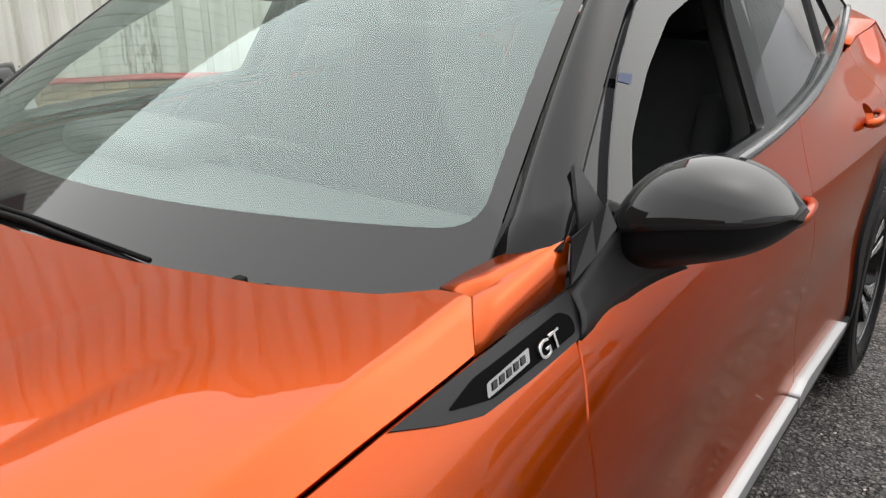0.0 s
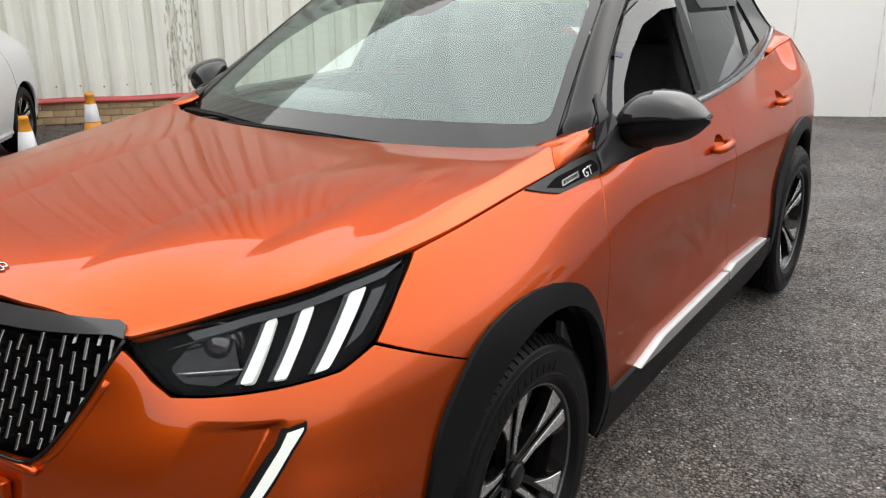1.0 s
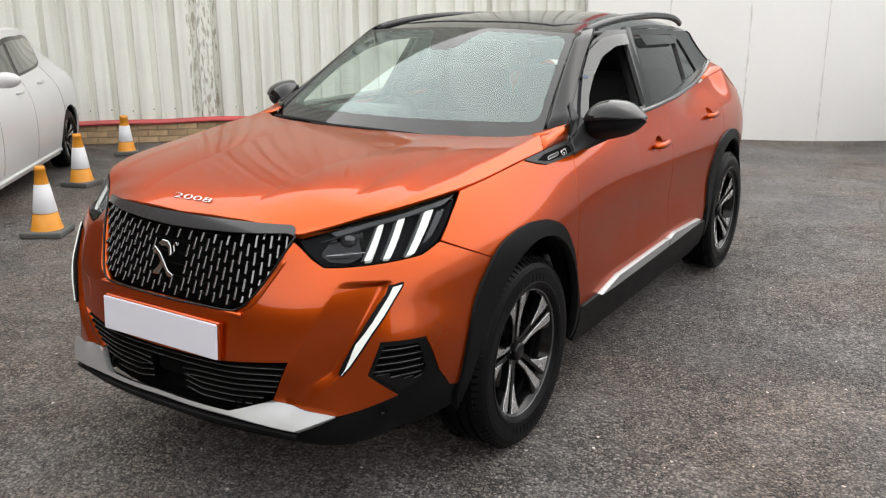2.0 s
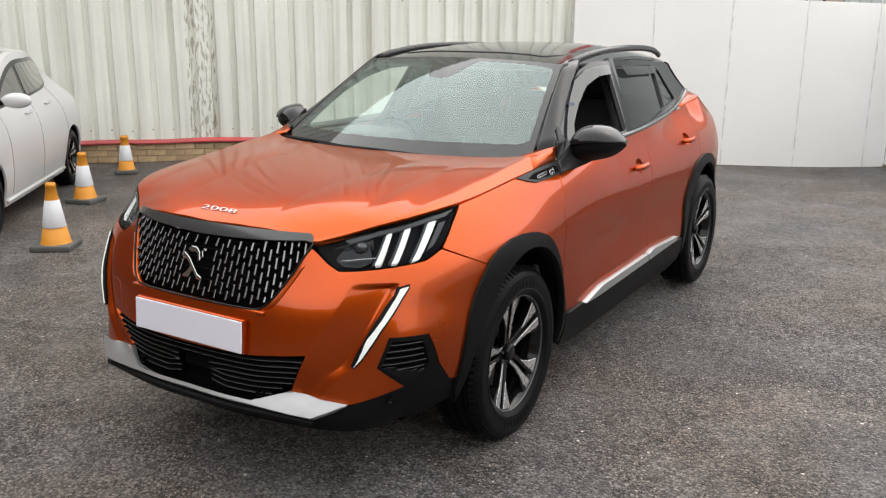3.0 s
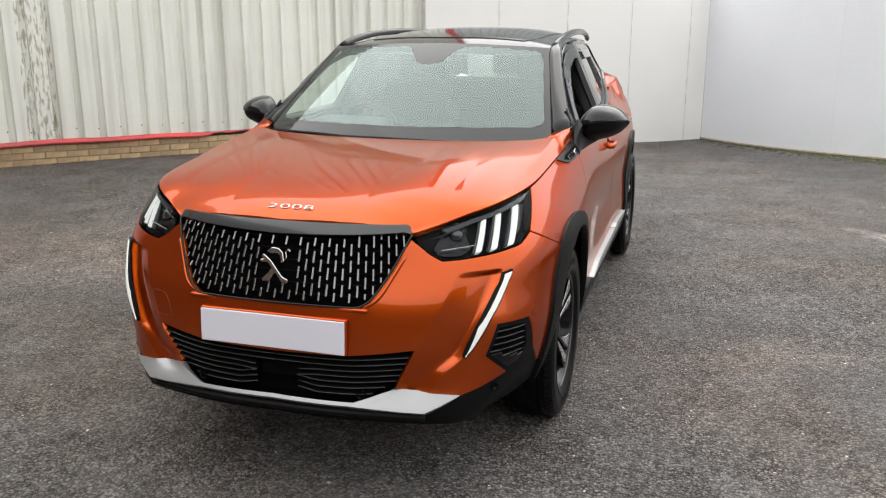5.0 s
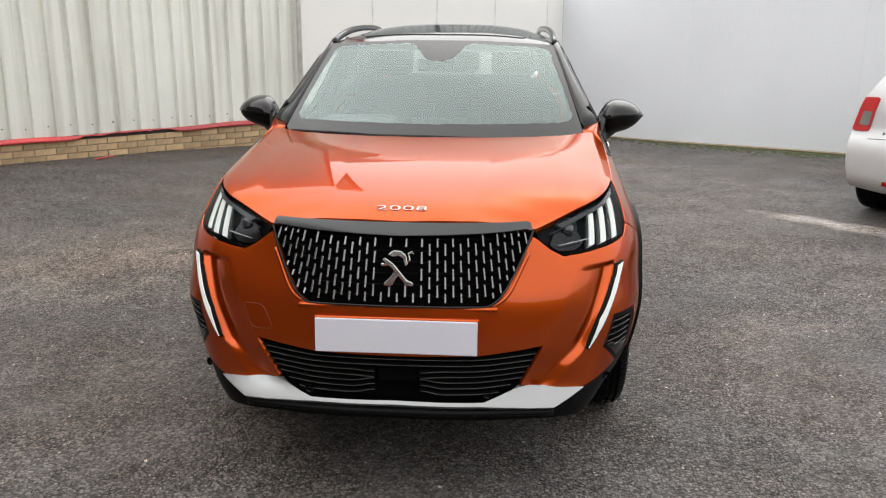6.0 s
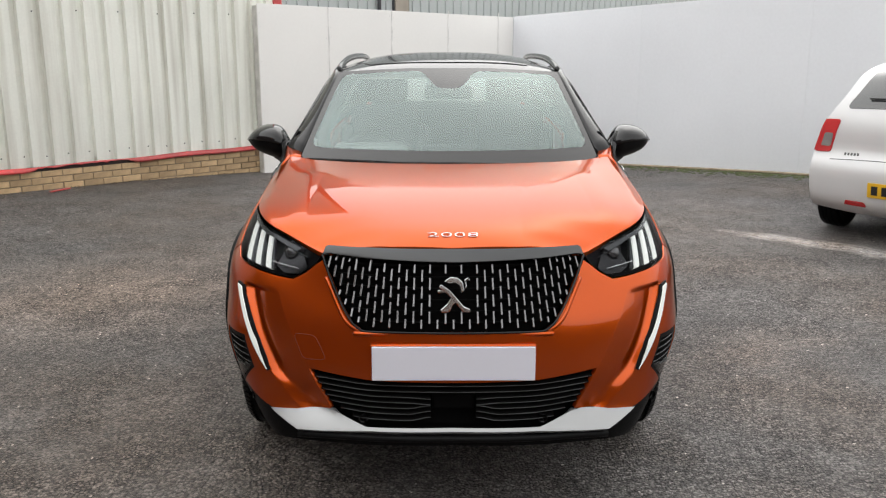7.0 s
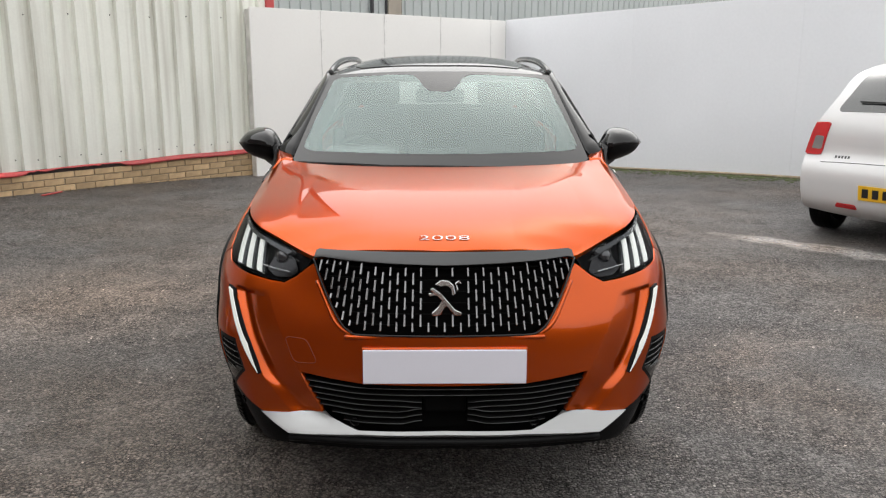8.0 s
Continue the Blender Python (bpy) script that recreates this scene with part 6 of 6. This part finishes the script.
def wheel(x, y, turn, spin):
    m = pose(x, y, 0.345, 0, 0, turn) @ pose(0, 0, 0, spin)
    rim = new("wheel", WHEEL["rim"])
    hang(rim, car, True)
    rim.matrix_basis = m
    tagged(rim, "black alloy wheel with machined silver spoke faces")

    def sub(name, mesh, mm=Matrix.Identity(4), label=""):
        ob = new(name, WHEEL[mesh])
        hang(ob, rim)
        ob.matrix_basis = mm
        if label:
            tagged(ob, label)
        return ob

    sub("tyre", "tyre", label="black road tyre")
    tagged(sub("tread", "tread"), "black tread blocks", kind="stuff")
    tagged(sub("sidewall_mark", "marks"), "raised bars on the sidewall", kind="stuff")
    sub("rim_lip", "rim_lip")
    sub("brake_disc", "brake_disc")
    sub("hub_cap", "hub_cap")
    for k in range(5):
        r = pose(0, 0, 0, 72 * k)
        sub("spoke", "spoke_wide", r)
        sub("spoke", "spoke_slim", r)
        sub("spoke_face", "face_wide", r)
        sub("spoke_face", "face_slim", r)


for y in (0.947, 3.553):
    wheel(0.722, y, 0, 8)
    wheel(-0.722, y, 180, 30)

# ---- the white cars ----
WHITE = mat("white_paint", (0.57, 0.57, 0.58), 0.3, 0, 0.03, 1.5, 300, 0, 0.5, 0.03)
DARK_GLASS = mat("dark_window", (0.020, 0.022, 0.023), 0.06, 0, 0.15, 2, 30, 0, 1.0, 0.01)
RED_LENS = mat("red_tail_lens", (0.45, 0.006, 0.010), 0.12, 0, 0.2, 8, 80, 0, 0.3)
LENS_GREY = mat("grey_tail_lens", (0.22, 0.20, 0.20), 0.15, 0.3, 0.2, 8, 60, 0, 1.0)
PLATE_YELLOW = mat("plate_yellow", (0.72, 0.42, 0.02), 0.4, 0, 0.04, 3, 90)
INK = mat("ink", (0.015, 0.015, 0.016), 0.5)


def hatchback(name, label, at, heading, base, outline, belt, group, tuck=(0.822, 0.775, 0.690, 0.560, 0.48), lean=0.0):
    """A small five-door hatchback. Its y runs forward from the rear axle, z up. base: wheelbase; outline: its upright profile from the rear bumper over the roof to the front."""
    h = Vector((heading[0], heading[1], 0)).normalized()
    right = Vector((h.y, -h.x, 0))
    m = Matrix((right, h, Vector((0, 0, 1)))).transposed().to_4x4()
    m.translation = (at[0], at[1], float(ground_z(*at)))
    car2 = new(name)
    car2.matrix_basis = m
    tagged(car2, label, "car", group)
    k = np.array(outline, float)
    arc = np.r_[0, np.cumsum(np.hypot(*np.diff(k, axis=0).T))]
    prof = spline(arc, k)
    front_end = k[:, 0].max()
    breadth = spline((0.15, 0.35, 0.62, 0.85, 1.0, 1.2, 1.45, 1.6), (0.775, 0.822, 0.838, *tuck))

    def wide(y, z):
        return breadth(z) * (1 - lean * smooth(0.85, 1.25, z) * smooth(1.0, -0.6, y)) * (1 - 0.13 * smooth(-0.15, -0.75, y) ** 1.5 - 0.16 * smooth(front_end - 0.75, front_end + 0.1, y) ** 1.5)

    def side(y, z):
        y, z = np.broadcast_arrays(np.asarray(y, float), np.asarray(z, float))
        return np.stack([wide(y, z), y, z], -1)

    def crown(u, t):
        u, t = np.broadcast_arrays(np.asarray(u, float), np.asarray(t, float))
        p, q = prof(t), prof(t + 0.01) - prof(t - 0.01)
        q = q / np.linalg.norm(q, axis=-1, keepdims=True)
        bulge = 0.075 * (1 - u**2)
        y, z = p[..., 0] - q[..., 1] * bulge, p[..., 1] + q[..., 0] * bulge * 0.6
        return np.stack([u * wide(p[..., 0], p[..., 1]), y, z], -1)

    def t_at(z, rear=True):
        ts = np.linspace(0, arc[-1], 400)
        zs = prof(ts)[:, 1]
        top = int(np.argmax(zs))
        return float(np.interp(z, zs[:top], ts[:top])) if rear else float(np.interp(-z, -zs[top:], ts[top:]))

    def put(ob):
        ob.parent = car2
        ob.matrix_parent_inverse = Matrix.Identity(4)
        return ob

    ring = [tuple(prof(t)) for t in np.linspace(0, arc[-1], 60)]
    arches = [[(c + 0.335 * math.cos(a), 0.29 + 0.335 * math.sin(a)) for a in np.linspace(math.radians(-10), math.radians(190), 20)] for c in (0.0, base)]
    lowline = [(front_end - 0.05, 0.2)] + arches[1] + [(base - 0.34, 0.19), (0.34, 0.19)] + arches[0] + [(-0.42, 0.24)]
    full = ring + lowline
    line = np.array(belt)
    belt_z = lambda y: np.interp(y, line[:, 0], line[:, 1])
    for flip in (False, True):
        put(skin("body_side", full, side, WHITE, None, step=0.05, depth=0.02, mirror=flip))
        y0, y1 = line[0, 0], line[-1, 0]
        roof_ts = np.linspace(t_at(belt_z(y0) + 0.03), t_at(belt_z(y1) + 0.03, False), 24)
        roof_line = [tuple(prof(t) + np.array([0, -0.055])) for t in roof_ts]
        inner = [p for p in roof_line if y0 < p[0] < y1 and p[1] > belt_z(p[0]) + 0.02]
        dlo = inner + [(y, float(belt_z(y))) for y in np.linspace(y1 - 0.02, y0 + 0.02, 10)]
        put(skin("window_band", rounded(dlo, 0.03), side, BLACK_GLOSS, None, "black window surround", step=0.06, lift=0.002, depth=0.004, mirror=flip))
        b_y = base * 0.44
        for a, b in ((y0 + 0.09, b_y - 0.04), (b_y + 0.04, y1 - 0.10)):
            pane = [(y, max(float(belt_z(y)) + 0.03, float(np.interp(y, [p[0] for p in inner], [p[1] for p in inner])) - 0.035)) for y in np.linspace(a, b, 9)] + [(y, float(belt_z(y)) + 0.022) for y in np.linspace(b, a, 6)]
            pane = [p for n_, p in enumerate(pane) if n_ == 0 or np.hypot(p[0] - pane[n_ - 1][0], p[1] - pane[n_ - 1][1]) > 0.004]
            put(skin("side_window", pane, side, DARK_GLASS, None, "dark side glass", step=0.06, lift=0.005, depth=0.002, mirror=flip))
        sg = -1 if flip else 1
        # door gaps, handles, mirror
        for y, z0, z1 in ((b_y, 0.28, float(belt_z(b_y))), (base * 0.80, 0.28, float(belt_z(base * 0.8))), (0.30, 0.55, float(belt_z(0.2)))):
            zs = np.linspace(z0, z1, 10)
            ys = np.full(10, y) + (0.10 * (zs - 0.55) / 0.4 - 0.12 if y == 0.30 else 0)
            p = side(ys, zs)
            p[:, 0] = (p[:, 0] + 0.0005) * sg
            put(tube("door_gap", p, 0.0016, INK, None, "", 5))
        for y in (b_y - 0.72 * 0.62, b_y + 0.22):
            z = float(belt_z(y)) - 0.10
            pts = side(np.linspace(y - 0.09, y + 0.09, 9), np.linspace(z, z - 0.006, 9))
            pts[:, 0] = (pts[:, 0] + 0.004 + 0.022 * (1 - np.linspace(-1, 1, 9) ** 4)) * sg
            put(tube("door_handle", pts, [0.007, 0.011, 0.012, 0.012, 0.012, 0.012, 0.012, 0.011, 0.007], WHITE, None, "", 8))
        mirror_z = float(belt_z(base * 0.82)) + 0.085
        bm = bmesh.new()
        bmesh.ops.create_icosphere(bm, subdivisions=3, radius=1, matrix=Matrix.Translation((sg * 0.93, base * 0.82, mirror_z)) @ Matrix.Diagonal((0.118, 0.065, 0.062, 1)))
        for v in bm.verts:
            v.co.y = max(v.co.y, base * 0.82 - 0.045)
        put(part("door_mirror", bm, WHITE, None, "white door mirror", soft=True))
        put(tube("mirror_arm", [(sg * 0.76, base * 0.83, mirror_z - 0.03), (sg * 0.85, base * 0.825, mirror_z - 0.01)], 0.022, BLACK_SOFT, None, "", 8))
        put(tube("sill_line", [tuple(p * np.array([sg, 1, 1]) + np.array([sg * 0.004, 0, 0])) for p in side(np.linspace(0.36, base - 0.36, 12), np.full(12, 0.235))], 0.018, WHITE, None, "", 8))
        for c in (0.0, base):
            n = 16
            g = np.zeros((n, 2, 3))
            a = np.linspace(math.radians(-10), math.radians(190), n)
            for j, x in enumerate((0.80, 0.4)):
                g[:, j, 0], g[:, j, 1], g[:, j, 2] = sg * x, c + 0.338 * np.cos(a), 0.29 + 0.338 * np.sin(a)
            put(sheet("wheel_well", g, BLACK_DEEP))
            rim = put(new("wheel", WHEEL["rim"]))
            rim.matrix_basis = pose(sg * 0.72, c, 0.29, 0, 0, 0 if sg > 0 else 180) @ Matrix.Diagonal((0.84, 0.84, 0.84, 1))
            tagged(rim, "dark alloy wheel with silver spokes")
            for nm, me in (("tyre", "tyre"), ("rim_lip", "rim_lip"), ("brake_disc", "brake_disc"), ("hub_cap", "hub_cap")):
                hang(new(nm, WHEEL[me]), rim)
            for j in range(5):
                for nm, me in (("spoke", "spoke_wide"), ("spoke", "spoke_slim"), ("spoke_face", "face_wide"), ("spoke_face", "face_slim")):
                    ob = hang(new(nm, WHEEL[me]), rim)
                    ob.matrix_basis = pose(0, 0, 0, 72 * j)
    put(skin("body_top", [(-1, 0), (1, 0), (1, arc[-1]), (-1, arc[-1])], crown, WHITE, None, step=0.055, depth=0))
    put(part("underbody", box(-0.62, -0.34, 0.19, 0.62, front_end - 0.2, 0.28), BLACK_DEEP))
    ra, rb = t_at(belt_z(-0.4) + 0.02), t_at(1.40 if k[:, 1].max() > 1.46 else 1.36)
    put(skin("rear_window", rounded([(-0.86, ra), (0.86, ra), (0.78, rb), (-0.78, rb)], 0.08), crown, DARK_GLASS, None, "dark rear window", step=0.05, lift=0.003, depth=0.003))
    fa, fb = t_at(1.38, False), t_at(1.02, False)
    put(skin("windscreen", rounded([(-0.9, fa), (0.9, fa), (0.94, fb), (-0.94, fb)], 0.06), crown, DARK_GLASS, None, "dark windscreen", step=0.05, lift=0.003, depth=0.003))
    return car2, crown, side, t_at, put


hatch_outline = [(-0.50, 0.22), (-0.585, 0.34), (-0.60, 0.50), (-0.575, 0.70), (-0.53, 0.86), (-0.42, 1.02), (-0.28, 1.18), (-0.14, 1.32), (0.02, 1.42), (0.55, 1.47), (1.05, 1.465), (1.45, 1.36), (1.85, 1.16), (2.12, 1.02), (2.55, 0.93), (2.85, 0.80), (2.98, 0.62), (3.00, 0.42), (2.93, 0.22)]
hatch_profile = [(y, z * 0.935) for y, z in hatch_outline]
hatch_belt = [(-0.06, 1.19), (0.06, 1.09), (0.30, 1.03), (1.0, 0.995), (1.6, 0.97), (1.98, 0.955)]
hatchback("parked_car", "white hatchback parked with its tail to the clad wall", (-6.40, 3.20), (0.651, -0.759), 2.50, hatch_profile, hatch_belt, "parked white cars", (0.800, 0.725, 0.660, 0.560, 0.48), 0.30)
supermini_profile = [(-0.47, 0.25), (-0.56, 0.32), (-0.60, 0.46), (-0.585, 0.62), (-0.52, 0.70), (-0.50, 0.86), (-0.455, 1.02), (-0.36, 1.20), (-0.22, 1.37), (0.0, 1.46), (0.5, 1.52), (1.05, 1.50), (1.5, 1.37), (1.9, 1.17), (2.2, 1.02), (2.65, 0.90), (2.9, 0.76), (3.02, 0.58), (3.02, 0.40), (2.95, 0.22)]
supermini_profile = [(y, z if z < 1.0 else 1.0 + 0.82 * (z - 1.0)) for y, z in supermini_profile]
supermini_belt = [(-0.28, 1.03), (-0.05, 0.99), (0.3, 0.96), (1.0, 0.93), (1.6, 0.91), (2.0, 0.90)]
_, crown_b, side_b, t_b, put_b = hatchback("parked_car", "white hatchback with red tail lights seen from behind", (3.99, 4.45), ALONG, 2.45, supermini_profile, supermini_belt, "parked white cars", (0.788, 0.752, 0.672, 0.565, 0.47), 0.11)
for sg in (-1, 1):
    ta, tb = t_b(0.70), t_b(0.965)
    lamp = put_b(skin("tail_light", rounded([(sg * 0.815, ta), (sg * 0.995, ta), (sg * 0.995, tb), (sg * 0.82, tb)][:: 1 if sg > 0 else -1], 0.03), crown_b, RED_LENS, None, "red tail light", step=0.03, lift=0.012, depth=0.02))
    tc, td = t_b(0.75), t_b(0.86)
    ob = skin("reversing_lens", rounded([(sg * 0.83, tc), (sg * 0.94, tc), (sg * 0.94, td), (sg * 0.84, td)][:: 1 if sg > 0 else -1], 0.02), crown_b, LENS_GREY, None, "grey reversing lens", step=0.03, lift=0.016, depth=0.004)
    ob.parent = lamp
    put_b(skin("tail_light", rounded([(-0.50, 0.70), (-0.40, 0.74), (-0.385, 0.93), (-0.46, 0.97)], 0.02), side_b, RED_LENS, None, "red tail light", step=0.03, lift=0.010, depth=0.012, mirror=sg < 0))
    put_b(skin("bumper_reflector", rounded([(sg * 0.36, t_b(0.325)), (sg * 0.60, t_b(0.325)), (sg * 0.58, t_b(0.355)), (sg * 0.38, t_b(0.355))][:: 1 if sg > 0 else -1], 0.01), crown_b, RED_LENS, None, "red reflector", step=0.03, lift=0.006, depth=0.006))
pa, pb = t_b(0.40), t_b(0.51)
plate_b = put_b(skin("number_plate", [(-0.34, pa), (0.34, pa), (0.34, pb), (-0.34, pb)], crown_b, PLATE_YELLOW, None, "yellow number plate with dark bars", step=0.04, lift=0.008, depth=0.008))
for k2 in range(6):
    u = -0.30 + 0.105 * k2
    ob = skin("bar", [(u, pa + 0.02), (u + 0.065, pa + 0.02), (u + 0.065, pb - 0.02), (u, pb - 0.02)], crown_b, INK, None, step=0.05, lift=0.010, depth=0.001)
    ob.parent = plate_b
for k2 in range(5):
    u = -0.66 + 0.034 * k2
    put_b(skin("badge_bar", [(u, t_b(0.675)), (u + 0.022, t_b(0.675)), (u + 0.022, t_b(0.70)), (u, t_b(0.70))], crown_b, GREY_TRIM, None, step=0.02, lift=0.003, depth=0.002))
gap = crown_b(np.linspace(-0.80, 0.80, 21), np.full(21, t_b(0.645)))
put_b(tube("hatch_gap", gap, 0.003, INK, None, "", 5))
put_b(tube("rear_wiper", crown_b(np.linspace(-0.62, 0.05, 9), np.linspace(t_b(1.10) + 0.02, t_b(1.10) + 0.005, 9)) + np.array([0, -0.014, 0.012]), 0.008, INK, None, "black wiper", 6))

bricks(plinth, west_start, west_end)
